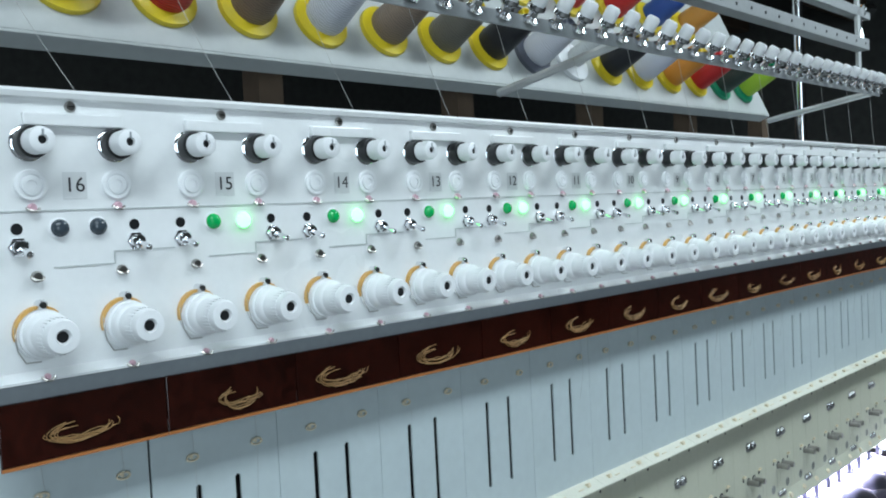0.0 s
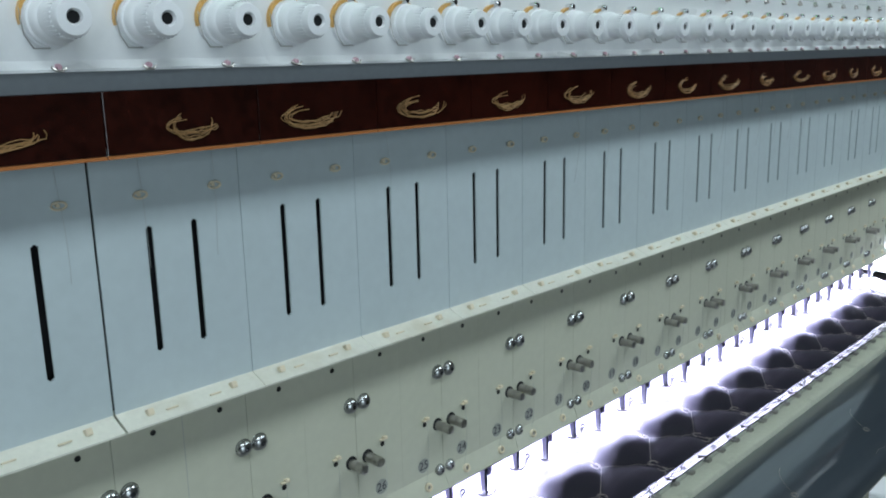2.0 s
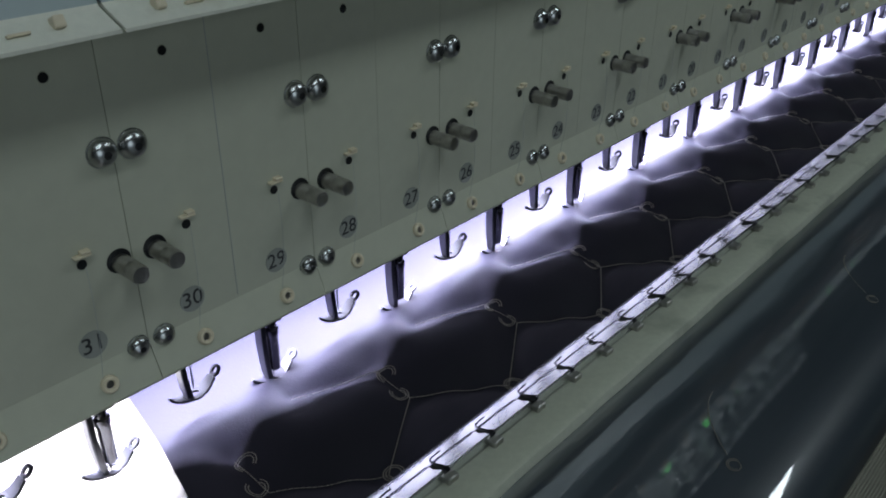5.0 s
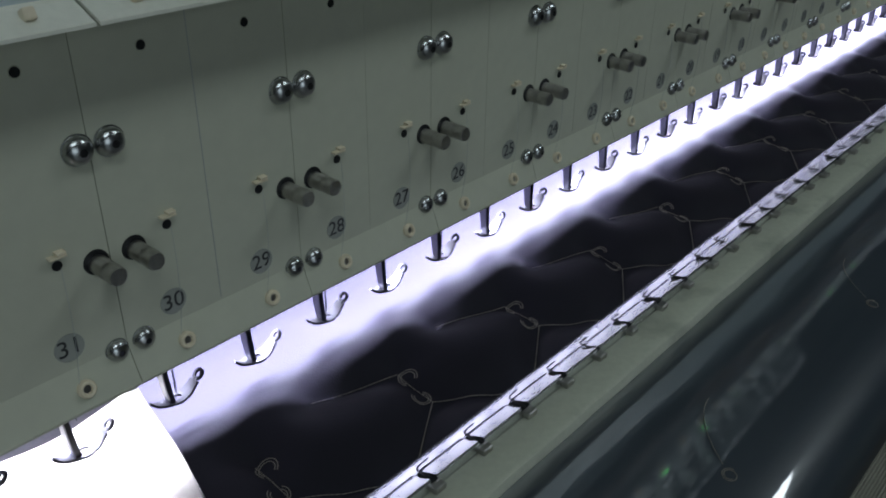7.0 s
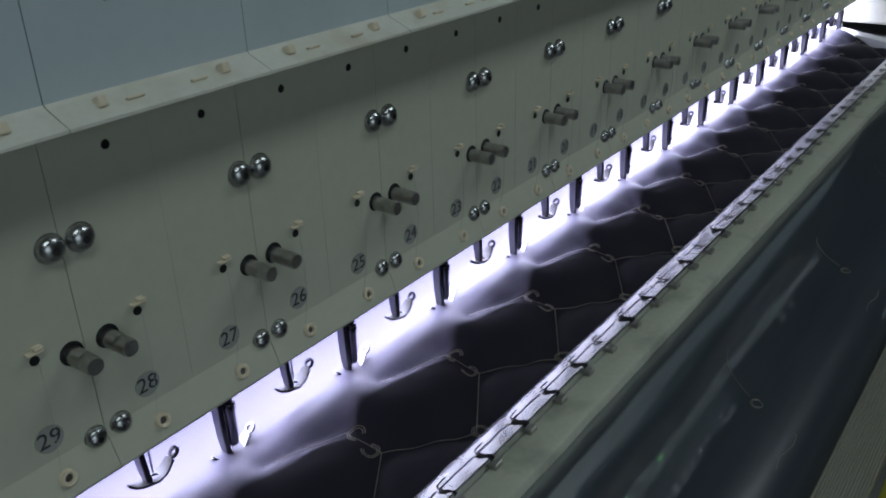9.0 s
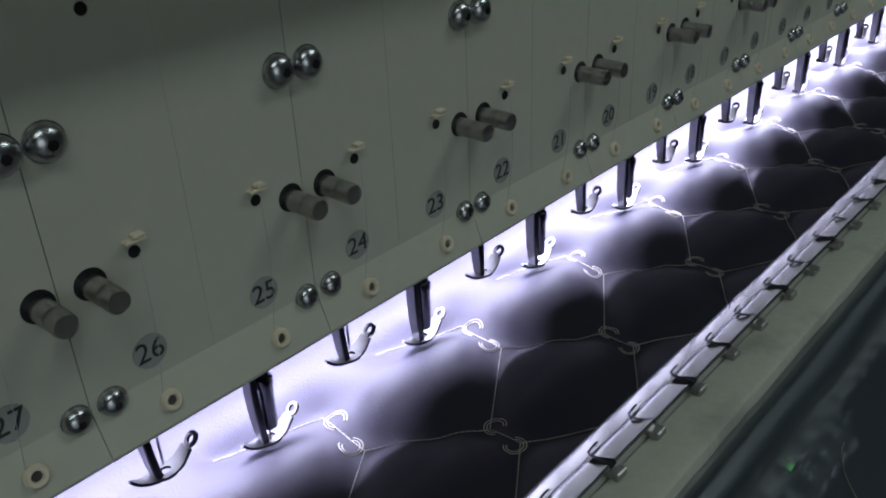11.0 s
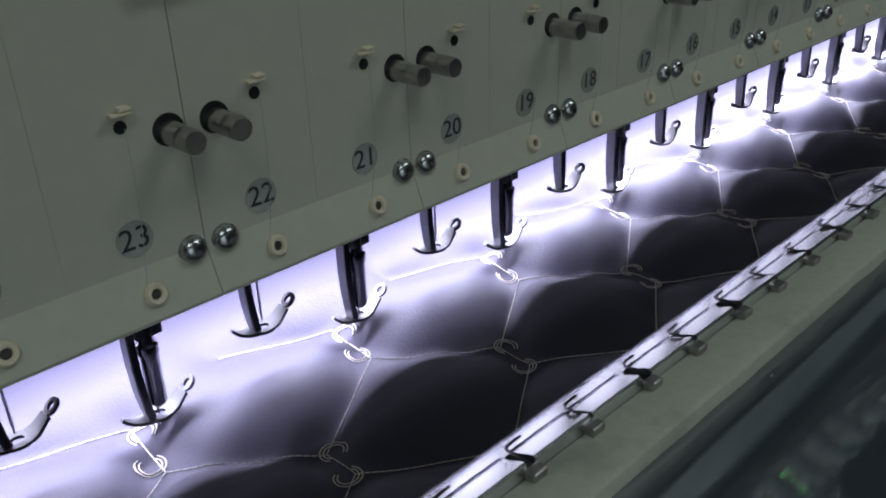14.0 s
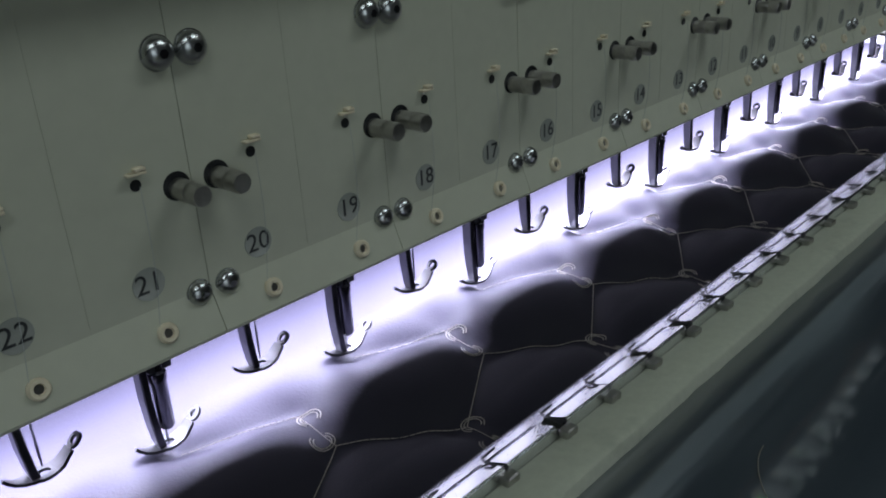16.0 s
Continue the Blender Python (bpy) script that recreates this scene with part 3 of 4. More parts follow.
def led(material, label, name):
    t = thing(name, label, "indicator light", name + "s", pose(0, 0, 0))
    part("lens", lathe(bmesh.new(), [(0.0054, 0), (0.0052, 0.0022), (0.0040, 0.0042), (0.0018, 0.0052)], TO_FRONT, 18), material, t, smooth=True)
    part("rim", lathe(bmesh.new(), [(0.0062, 0), (0.0062, 0.0006), (0.0054, 0.0010)], TO_FRONT, 18), WHITE_PLASTIC, t, smooth=True)
    return t


LIT = [k for k in range(2, 16)]
repeat(lambda: led(LED_LIT, "round green indicator light, brightly lit", "lit_indicator"), [pose(hx(k) + 0.245 * P, AY, 1.3890) for k in LIT])
repeat(lambda: led(LED_GREEN, "round green indicator lens, not lit", "green_indicator"), [pose(hx(k) - 0.215 * P, AY, 1.3890) for k in LIT])
repeat(lambda: led(LED_DARK, "round smoky dark indicator lens, off", "dark_indicator"), [pose(hx(k) + d * P, AY, 1.3890) for k in (1, 16) for d in (-0.21, 0.24)])
for k in range(1, 17):
    t = thing("head_number", f"clear sticker with black number {k}", "number label", "head number stickers", pose(hx(k), AY, 1.4140))
    part("sticker", box(bmesh.new(), -0.0072, 0.0072, -0.0003, -0.00005, -0.0080, 0.0080, 0.0001), STICKER_FILM, t)
    lettering(str(k), 0.0125, INK, t, Matrix.Translation((0, -0.0005, 0)))


# ---- needle panel fittings ----
def dome_bolt(r):
    t = thing("dome_bolt", "shiny chromed dome-head bolt", "bolt", "dome bolts", pose(0, 0, 0))
    prof = [(r * 1.05, 0), (r * 1.05, 0.0008)] + [(r * math.cos(a), 0.0008 + 0.8 * r * math.sin(a)) for a in [radians(v) for v in (0, 18, 36, 54, 70, 84)]]
    part("head", lathe(bmesh.new(), prof, TO_FRONT, 22), BOLT, t, smooth=True)
    part("socket", lathe(bmesh.new(), [(0.30 * r, 0.83 * r + 0.0006), (0.28 * r, 0.83 * r + 0.00075)], TO_FRONT, 6), GUN_STEEL, t)
    return t


def knob_rod():
    t = thing("steel_pin", "worn grey steel pin standing out of a round hole", "pin", "steel pins", pose(0, 0, 0))
    part("hole", lathe(bmesh.new(), [(0.0058, 0.0001), (0.0057, 0.0004)], TO_FRONT, 20), BLACK, t, "dark round hole")
    lean = TO_FRONT @ Matrix.Translation((0.0004, -0.001, 0))
    part("shaft", lathe(bmesh.new(), [(0.0043, 0.0003), (0.0043, 0.0086), (0.0040, 0.0090), (0.0040, 0.0096), (0.0043, 0.0100), (0.0043, 0.0160), (0.0039, 0.0170), (0.0015, 0.0172)], lean, 18), STEEL, t, smooth=True)
    return t


def clip_hole():
    t = thing("thread_clip", "ivory plastic thread clip above a small black hole", "thread clip", "thread clips", pose(0, 0, 0))
    bm = box(bmesh.new(), -0.0038, 0.0038, -0.0034, -0.0001, 0.0042, 0.0054, 0.0004)
    box(bm, -0.0006, 0.0036, -0.0036, -0.0001, 0.0056, 0.0070, 0.0004)
    part("clip", bm, IVORY_PLASTIC, t)
    part("hole", lathe(bmesh.new(), [(0.0023, 0.0001), (0.0022, 0.0004)], TO_FRONT, 14), BLACK, t)
    return t


def vent_hole():
    t = thing("bolt_hole", "small round black hole in the panel", "hole", "bolt holes", pose(0, 0, 0))
    part("opening", lathe(bmesh.new(), [(0.0021, 0.0001), (0.0020, 0.0004)], TO_FRONT, 12), BLACK, t)
    part("rim", lathe(bmesh.new(), [(0.0025, 0), (0.0023, 0.0005), (0.0021, 0.0001)], TO_FRONT, 12, False), CREAM_PAINT, t, smooth=True)
    return t


def grommet():
    t = thing("thread_grommet", "ivory thread grommet with a dark bore", "grommet", "thread grommets", pose(0, 0, 0))
    part("ring", lathe(bmesh.new(), [(0.0042, -0.001), (0.0042, 0.0012), (0.0034, 0.0022), (0.0022, 0.0020), (0.0018, 0.0006)], TO_FRONT, 16), IVORY_PLASTIC, t, smooth=True)
    part("bore", lathe(bmesh.new(), [(0.0019, 0.0006), (0.0018, 0.0009)], TO_FRONT, 10), STEEL, t, smooth=True)
    return t


JOINTS = [(32 - 2 * j - 0.5) * P for j in range(1, 16)]
repeat(lambda: dome_bolt(0.0064), [pose(x + d, CY, 1.0290) for x in JOINTS for d in (-0.0050, 0.0088)])
repeat(lambda: dome_bolt(0.0053), [pose(x + d, CY, 0.9338) for x in JOINTS for d in (-0.0055, 0.0078)])
repeat(knob_rod, [pose(x + d, CY, 0.9790) for x in JOINTS for d in (-0.0064, 0.0112)])
repeat(clip_hole, [pose(nx(n) + 0.0028, CY, 0.9838) for n in NEEDLES])
repeat(vent_hole, [pose(nx(n) + 0.0038, CY, 1.0640) for n in NEEDLES])
LIP_TILT = 19
repeat(grommet, [pose(nx(n) + 0.0015, CY - 0.0042, 0.9245, -LIP_TILT) for n in NEEDLES])
for n in NEEDLES:
    t = thing("needle_number", f"round clear sticker with black number {n}", "number label", "needle number stickers", pose(nx(n), CY, 0.9450))
    part("sticker", lathe(bmesh.new(), [(0.0067, 0.0001), (0.0067, 0.00035)], TO_FRONT, 26), LABEL_REFLECTION, t)
    lettering(str(n), 0.0115, INK, t, Matrix.Translation((0, -0.0005, 0)))
# fine seams in the panel under every head
for k in range(1, 16):
    t = part("panel_seam", box(bmesh.new(), hx(k) - 0.00012, hx(k) + 0.00012, CY - 0.0002, CY - 0.00005, CBEND + 0.002, 1.076), GREY_PAINT if k == 15 else CREAM_PAINT)
    tagged(t, "fine upright seam line in the needle panel", "seam", "panel seams", "structure")

# ---- presser feet ----
NY, UP = 0.0140, 0.8795       # needle row, height of a resting foot's sole


def ribbon(bm, stations, thick):
    """A flat bar through (x, half width, z) stations, lying across y."""
    va = []
    for i, (x, h, z) in enumerate(stations):
        x0, _, z0 = stations[max(i - 1, 0)]
        x1, _, z1 = stations[min(i + 1, len(stations) - 1)]
        n = Vector((z0 - z1, 0, x1 - x0)).normalized() * thick
        va.append([bm.verts.new((x + dx, s * h, z + dz)) for s, dx, dz in ((-1, 0, 0), (1, 0, 0), (1, n.x, n.z), (-1, n.x, n.z))])
    for a, b in zip(va, va[1:]):
        for i in range(4):
            bm.faces.new((a[i], a[(i + 1) % 4], b[(i + 1) % 4], b[i]))
    bm.faces.new(va[0])
    bm.faces.new(va[-1])
    return bm


def presser_foot(active):
    label = "steel presser foot on a working needle, moving up and down" if active else "steel presser foot, raised, its backlit shade put into the colour, with a thin needle"
    t = thing("presser_foot", label, "presser foot", "presser feet", pose(0, 0, 0))
    # the shade on raised feet is in their colour, the steel is the same
    steel = WORK_STEEL if active else SHADED_FOOT_STEEL
    # sole with a hole, left toe and an upswept arm ending in an eye
    bm = bmesh.new()
    n, ro, ri = 24, 0.0050, 0.0022
    rings = [[bm.verts.new((r * math.cos(2 * math.pi * i / n) * 1.2, r * math.sin(2 * math.pi * i / n), z)) for i in range(n)] for r, z in ((ro, 0), (ri, 0), (ri, 0.0014), (ro, 0.0014))]
    for a, b in zip(rings, rings[1:] + rings[:1]):
        for i in range(n):
            bm.faces.new((a[i], a[(i + 1) % n], b[(i + 1) % n], b[i]))
    part("sole", bm, steel, t, smooth=True)
    toe = [(-0.0152, 0.0008, 0.0052), (-0.0140, 0.0015, 0.0038), (-0.0118, 0.0021, 0.0020), (-0.0085, 0.0030, 0.0007), (-0.0045, 0.0040, 0.0001)]
    part("toe", ribbon(bmesh.new(), toe, 0.0013), steel, t, smooth=True)
    up = [(0.0042, 0.0042, 0.0001), (0.0070, 0.0038, 0.0012), (0.0095, 0.0033, 0.0034), (0.0118, 0.0030, 0.0056)]
    arm = part("arm", ribbon(bmesh.new(), up, 0.0014), steel, t, smooth=True)
    tilt = Matrix.Translation((0.0138, 0, 0.0082)) @ Matrix.Rotation(radians(-42), 4, "Y")
    bm = bmesh.new()
    rings = [[bm.verts.new(tilt @ Vector((1.12 * r * math.cos(2 * math.pi * i / n), r * math.sin(2 * math.pi * i / n), z))) for i in range(n)] for r, z in ((0.0031, -0.0007), (0.0016, -0.0007), (0.0016, 0.0007), (0.0031, 0.0007))]
    for a, b in zip(rings, rings[1:] + rings[:1]):
        for i in range(n):
            bm.faces.new((a[i], a[(i + 1) % n], b[(i + 1) % n], b[i]))
    part("eye", bm, steel, arm, smooth=True)
    # flat shank rising from the back of the sole
    bm = bmesh.new()
    w = [(-0.0036, 0.0026, 0.0010), (-0.0046, 0.0030, 0.0060), (-0.0056, 0.0033, 0.0150), (-0.0062, 0.0034, 0.0260), (-0.0062, 0.0034, 0.0640)]
    va = [[bm.verts.new((x + dx, s * h, z)) for s, dx in ((-1, -0.0016), (1, -0.0016), (1, 0.0018), (-1, 0.0018))] for x, h, z in w]
    for a, b in zip(va, va[1:]):
        for i in range(4):
            bm.faces.new((a[i], a[(i + 1) % 4], b[(i + 1) % 4], b[i]))
    bm.faces.new(va[0])
    bm.faces.new(va[-1])
    bmesh.ops.bevel(bm, geom=[e for e in bm.edges if abs(e.verts[0].co.z - e.verts[1].co.z) > 0.003], offset=0.0005, segments=1, affect="EDGES")
    part("shank", bm, GUN_STEEL, t)
    low = 0.0370 if active else 0.0270
    clamp = part("clamp", box(bmesh.new(), -0.0040, 0.0068, -0.0038, 0.0042, low, low + 0.0130, 0.0009), GUN_STEEL, t)
    part("clamp_screw", lathe(bmesh.new(), [(0.0019, 0), (0.0019, 0.0030), (0.0012, 0.0034)], Matrix.Translation((0.0068, 0, low + 0.0050)) @ Matrix.Rotation(radians(90), 4, "Y"), 10), GUN_STEEL, clamp, smooth=True)
    if active:
        # needle bar with its needle, drawn here at the bottom of its stroke
        bar = part("needle_bar", lathe(bmesh.new(), [(0.0022, 0.0060), (0.0034, 0.0075), (0.0036, 0.0290), (0.0041, 0.0300), (0.0041, 0.0335), (0.0030, 0.0345), (0.0030, 0.1050)], Matrix.Translation((0.0004, -0.0012, 0)), 18), BAR_STEEL, t, "polished dark steel needle bar", True)
        part("needle", lathe(bmesh.new(), [(0.0003, -0.0080), (0.0006, -0.0030), (0.0006, 0.0062)], Matrix(), 8), CHROME, bar, "thin bright needle", True)
    else:
        part("needle", lathe(bmesh.new(), [(0.0003, 0.0040), (0.0006, 0.0080), (0.0006, 0.0270), (0.0010, 0.0275), (0.0010, 0.0300)], Matrix(), 8), CHROME, t, "thin bright needle", True)
    return t


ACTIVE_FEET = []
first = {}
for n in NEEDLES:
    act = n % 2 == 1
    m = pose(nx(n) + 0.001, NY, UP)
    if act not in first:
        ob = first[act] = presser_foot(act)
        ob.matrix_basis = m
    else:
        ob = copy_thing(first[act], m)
    if act:
        ACTIVE_FEET.append((n, ob))

# ---- quilted cloth ----
ZF = 0.8480
XA = 0.5105
FABRIC_X = (0.073, 1.580)


def seam_lines():
    """Honeycomb seams as straight runs, in the cloth's own space."""
    runs = []
    for k in range(-5, 13):
        x = XA + 2 * P * k
        runs += [((x, 0.000), (x, -0.028)), ((x, -0.028), (x - P, -0.0605)), ((x, -0.028), (x + P, -0.0605)), ((x + P, -0.0605), (x + P, -0.0785)), ((x + P, -0.0785), (x, -0.112)), ((x + P, -0.0785), (x + 2 * P, -0.112)), ((x, 0.000), (x - 1.02 * P, 0.0150)), ((x, -0.112), (x, -0.140)), ((x, -0.140), (x + P, -0.175)), ((x, -0.140), (x - P, -0.175))]
    return [r for r in runs if FABRIC_X[0] < min(r[0][0], r[1][0]) and max(r[0][0], r[1][0]) < FABRIC_X[1] - 0.01]


def seam_distance(px, py, runs):
    """A smoothed distance to the nearest seams, so that the cushions are domes."""
    soft = 0.0055
    total = np.full(px.shape, 1e-9)
    for (x0, y0), (x1, y1) in runs:
        near = (px > min(x0, x1) - 0.08) & (px < max(x0, x1) + 0.08)
        qx, qy = px[near], py[near]
        u = np.clip(((qx - x0) * (x1 - x0) + (qy - y0) * (y1 - y0)) / ((x1 - x0) ** 2 + (y1 - y0) ** 2), 0, 1)
        total[near] += np.exp(-np.hypot(qx - x0 - u * (x1 - x0), qy - y0 - u * (y1 - y0)) / soft)
    return np.clip(-soft * np.log(total), 0, 0.2)


def cloth_height(px, py, runs):
    d = seam_distance(px, py, runs)
    puff = 0.0105 * (1 - np.exp(-(d / 0.0150) ** 1.2))
    back = np.clip((py - 0.030) / 0.05, 0, 1)
    puff = puff * (1 - 0.6 * back)
    wrinkle = 0.0007 * np.sin(px * 160 + 4 * np.sin(py * 55)) * np.exp(-d / 0.010)
    return ZF + puff + wrinkle + 0.010 * np.clip((py + 0.060) / 0.080, 0, 1)


def quilt():
    runs = seam_lines()
    t = thing("quilted_cloth", "dark violet-navy quilted cloth with honeycomb stitching under the needles", "quilt")
    step = 0.0022
    xs, ys = np.arange(FABRIC_X[0], FABRIC_X[1], step), np.arange(-0.128, 0.150, step)
    gx, gy = np.meshgrid(xs, ys, indexing="ij")
    # both ends are cut askew
    u = (gx - FABRIC_X[0]) / (FABRIC_X[1] - FABRIC_X[0])
    x_near, x_far = FABRIC_X[0] + 0.25 * gy, 1.548 + 0.62 * gy
    gx = x_near + u * (x_far - x_near)
    gz = cloth_height(gx, gy, runs)
    verts = np.stack([gx, gy, gz], -1).reshape(-1, 3)
    ny = len(ys)
    i, j = np.meshgrid(np.arange(len(xs) - 1), np.arange(ny - 1), indexing="ij")
    a = (i * ny + j).ravel()
    faces = np.stack([a, a + ny, a + ny + 1, a + 1], -1)
    me = bpy.data.meshes.new("cloth")
    me.from_pydata(verts.tolist(), [], faces.tolist())
    me.shade_smooth()
    me.materials.append(CLOTH)
    ob = new("cloth", me)
    ob.parent = t
    # stitches along the seams
    bm = bmesh.new()

    def on_cloth(pts):
        p = np.array(pts)
        z = cloth_height(p[:, 0], p[:, 1], runs)
        return [(x, y, h + 0.0005) for (x, y), h in zip(pts, z)]

    for (x0, y0), (x1, y1) in runs:
        n = max(2, int(math.hypot(x1 - x0, y1 - y0) / 0.0030))
        for s in range(n):
            u0, u1 = (s + 0.04) / n, (s + 0.88) / n
            tube(bm, on_cloth([(x0 + (x1 - x0) * u, y0 + (y1 - y0) * u) for u in (u0, (u0 + u1) / 2, u1)]), 0.00026, 4)
    tagged(part("stitching", bm, STITCH, t), "pale stitched honeycomb lines", kind="stuff")
    # double curls where the lines meet
    for k in range(-5, 13):
        for cx, cy in ((XA + 2 * P * k, -0.0140), (XA + 2 * P * k + P, -0.0695)):
            if not FABRIC_X[0] + 0.01 < cx < FABRIC_X[1] - 0.05:
                continue
            bm = bmesh.new()
            for sgn in (1, -1):
                for rad in (0.0058, 0.0043):
                    pts = []
                    for i in range(15):
                        a = radians(-60 + 20 * i) if sgn > 0 else radians(120 + 20 * i)
                        pts.append((cx + sgn * 0.0028 + rad * math.cos(a), cy + sgn * 0.0080 + 0.9 * rad * math.sin(a)))
                    tube(bm, on_cloth(pts), 0.00028, 4)
            part("curl_embroidery", bm, STITCH, t)
    # cream lining at the near edge
    bm = bmesh.new()
    nxn, nyn = 26, 40
    g = [[bm.verts.new((FABRIC_X[0] + 0.25 * (-0.115 + 0.22 * j / nyn) + 0.006 - 0.0145 * i + 0.003 * math.sin(9 * j / nyn), -0.115 + 0.22 * j / nyn, ZF + 0.003 - 0.010 * (i / nxn) + 0.003 * math.sin(i * 0.9 + 0.35 * j) * (i > 0))) for j in range(nyn + 1)] for i in range(nxn + 1)]
    for i in range(nxn):
        for j in range(nyn):
            bm.faces.new((g[i][j], g[i + 1][j], g[i + 1][j + 1], g[i][j + 1]))
    part("lining", bm, LINING, t, "cream lining cloth", True)
    return t


QUILT = quilt()

# ---- table, rails and take-up roll ----
def front():
    t = thing("work_table", "steel needle table under the quilt", "table")
    part("top", box(bmesh.new(), -0.45, 1.75, -0.14, 0.40, 0.820, 0.838, 0.003), STEEL, t)
    for x in (-0.35, 0.65, 1.6):
        part("leg", box(bmesh.new(), x, x + 0.06, 0.1, 0.16, 0, 0.82, 0.004), GREY_PAINT, t)
    # rail over the quilt's edge: rounded back, bright sloping top, a row of sprung tabs along the front
    t = thing("clamp_rail", "polished steel rail with short sprung tabs and wire hooks", "rail")
    profile = [(-0.0985, 0.8560), (-0.0985, 0.8640), (-0.0992, 0.8690), (-0.1008, 0.8722), (-0.1030, 0.8740), (-0.1060, 0.8754), (-0.1100, 0.8772), (-0.1145, 0.8791), (-0.1240, 0.8806), (-0.1240, 0.8560)]
    part("rail_bar", sweep(bmesh.new(), profile, -0.55, 1.75), RAIL_STEEL, t, "", True)
    pitch = 2 * P / 3
    rnd = random.Random(11)
    tab_bm = sweep(bmesh.new(), [(-0.1120, 0.8788), (-0.1126, 0.8798), (-0.1160, 0.8813), (-0.1200, 0.8830), (-0.1236, 0.8845), (-0.1246, 0.8836), (-0.1246, 0.8806)], 0.0024, pitch - 0.0020)
    tab = part("tab", tab_bm, RAIL_STEEL, t, "bright steel tab", True)
    gap = part("gap", box(bmesh.new(), -0.0018, 0.0022, -0.1244, -0.1150, 0.8800, 0.8812), BLACK, tab, "dark gap beside the tab")
    pts = [(0.0004, -0.1238, 0.8826), (-0.0002, -0.1185, 0.8832), (0.0004, -0.1140, 0.8822), (0.0030, -0.1116, 0.8808), (0.0075, -0.1108, 0.8802), (0.0110, -0.1106, 0.8800)]
    hook = part("hook", tube(bmesh.new(), pts, 0.0006, 6), GUN_STEEL, tab, "dark wire hook", True)
    foot = part("hook_foot", box(bmesh.new(), -0.0032, 0.0040, -0.1290, -0.1242, 0.8786, 0.8822, 0.0008), STEEL, tab)
    for i in range(-27, 36):
        m = Matrix.Translation((0.5170 + pitch * i + rnd.uniform(-0.0015, 0.0015), 0, rnd.uniform(-0.0003, 0.0003)))
        if i == -27:
            tab.matrix_basis = m
            continue
        twin = new("tab", tab.data)
        twin.parent = t
        twin.matrix_basis = m
        for piece in (gap, hook, foot):
            ob = new(piece.name.split(".")[0], piece.data)
            ob.parent = twin
    t = thing("clamp_beam", "worn green-grey painted clamp beam with chipped edges", "beam")
    bm = bmesh.new()
    slices = []
    for i in range(231):
        x = -0.55 + 0.01 * i
        w = 0.0009 * noise.noise((x * 30, 0, 0)) + 0.0006 * noise.noise((x * 95, 3, 0))
        slices.append([bm.verts.new((x, y, z)) for y, z in ((-0.1242, 0.8600), (-0.1242, 0.8776), (-0.1262, 0.8788), (-0.1440 + w, 0.8806), (-0.1462 + w, 0.8798), (-0.1472 + w, 0.8776), (-0.1474 + w, 0.8600))])
    for a, b in zip(slices, slices[1:]):
        for k in range(7):
            bm.faces.new((a[k], a[(k + 1) % 7], b[(k + 1) % 7], b[k]))
    bm.faces.new(slices[0])
    bm.faces.new(slices[-1])
    part("bar", bm, BEAM_PAINT, t, "", True)
    # finished quilt drawn flat over the front roller under clear film
    t = thing("quilt_roll", "finished dark quilt under shiny clear film, drawn over the front roller", "fabric roll")
    seat = [(-0.1462, 0.8740), (-0.1500, 0.8752), (-0.1580, 0.8757), (-0.1680, 0.8757), (-0.1780, 0.8754), (-0.1880, 0.8750), (-0.1980, 0.8745), (-0.2080, 0.8738), (-0.2180, 0.8728), (-0.2280, 0.8714), (-0.2380, 0.8692), (-0.2470, 0.8660), (-0.2540, 0.8615), (-0.2590, 0.8555), (-0.2620, 0.8470), (-0.2625, 0.8370), (-0.2600, 0.8240), (-0.2500, 0.8080), (-0.2250, 0.7960), (-0.1950, 0.7980), (-0.1650, 0.8150), (-0.1500, 0.8400)]
    bm = bmesh.new()
    rings = []
    for i in range(461):
        x = -0.55 + 0.005 * i
        ring = []
        for y, z in seat:
            lift = 0.00045 * noise.noise((x * 5, y * 40, 1)) + 0.00022 * noise.noise((x * 14, y * 120, 4)) + 0.00030 * math.sin(y * 260 + 1.5 * math.sin(x * 3.1))
            ring.append(bm.verts.new((x, y, z + lift * min(1, max(0, (-0.150 - y) * 80)))))
        rings.append(ring)
    k = len(seat)
    for a, b in zip(rings, rings[1:]):
        for j in range(k):
            bm.faces.new((a[j], a[(j + 1) % k], b[(j + 1) % k], b[j]))
    bm.faces.new(rings[0])
    bm.faces.new(rings[-1])
    part("film", bm, ROLL, t, "glossy clear film over dark quilt", True)

    def on_roll(x, y):
        top = seat[1:14]
        for (ya, za), (yb, zb) in zip(top, top[1:]):
            if yb <= y <= ya:
                return (x, y, za + (zb - za) * (y - ya) / (yb - ya) + 0.0009)
        return (x, y, 0.8760)

    for i in range(-2, 6):
        x = 0.455 + 4 * P * i
        part("stitching", tube(bmesh.new(), [on_roll(x - 0.012 - 0.0040 * j, -0.2440 - 0.0012 * math.sin(0.7 * j)) for j in range(10)], 0.00022, 4), STITCH, t, "pale stitched line under the film")
        part("stitching", tube(bmesh.new(), [on_roll(x + 0.0028 * j, -0.2130 + 0.0036 * j - 0.00012 * j * j) for j in range(15)], 0.00022, 4), STITCH, t, "pale stitched line under the film")
        part("curl_embroidery", tube(bmesh.new(), [on_roll(x - 0.004 + 0.0046 * math.cos(0.55 * j) * (1 - 0.02 * j), -0.2185 + 0.0040 * math.sin(0.55 * j) * (1 - 0.02 * j)) for j in range(20)], 0.00026, 4), STITCH, t, "pale stitched curl under the film")
    # ribbed mat and steel tube in front
    t = thing("ribbed_mat", "grey-beige ribbed rubber mat over the front rail", "mat")
    pts = []
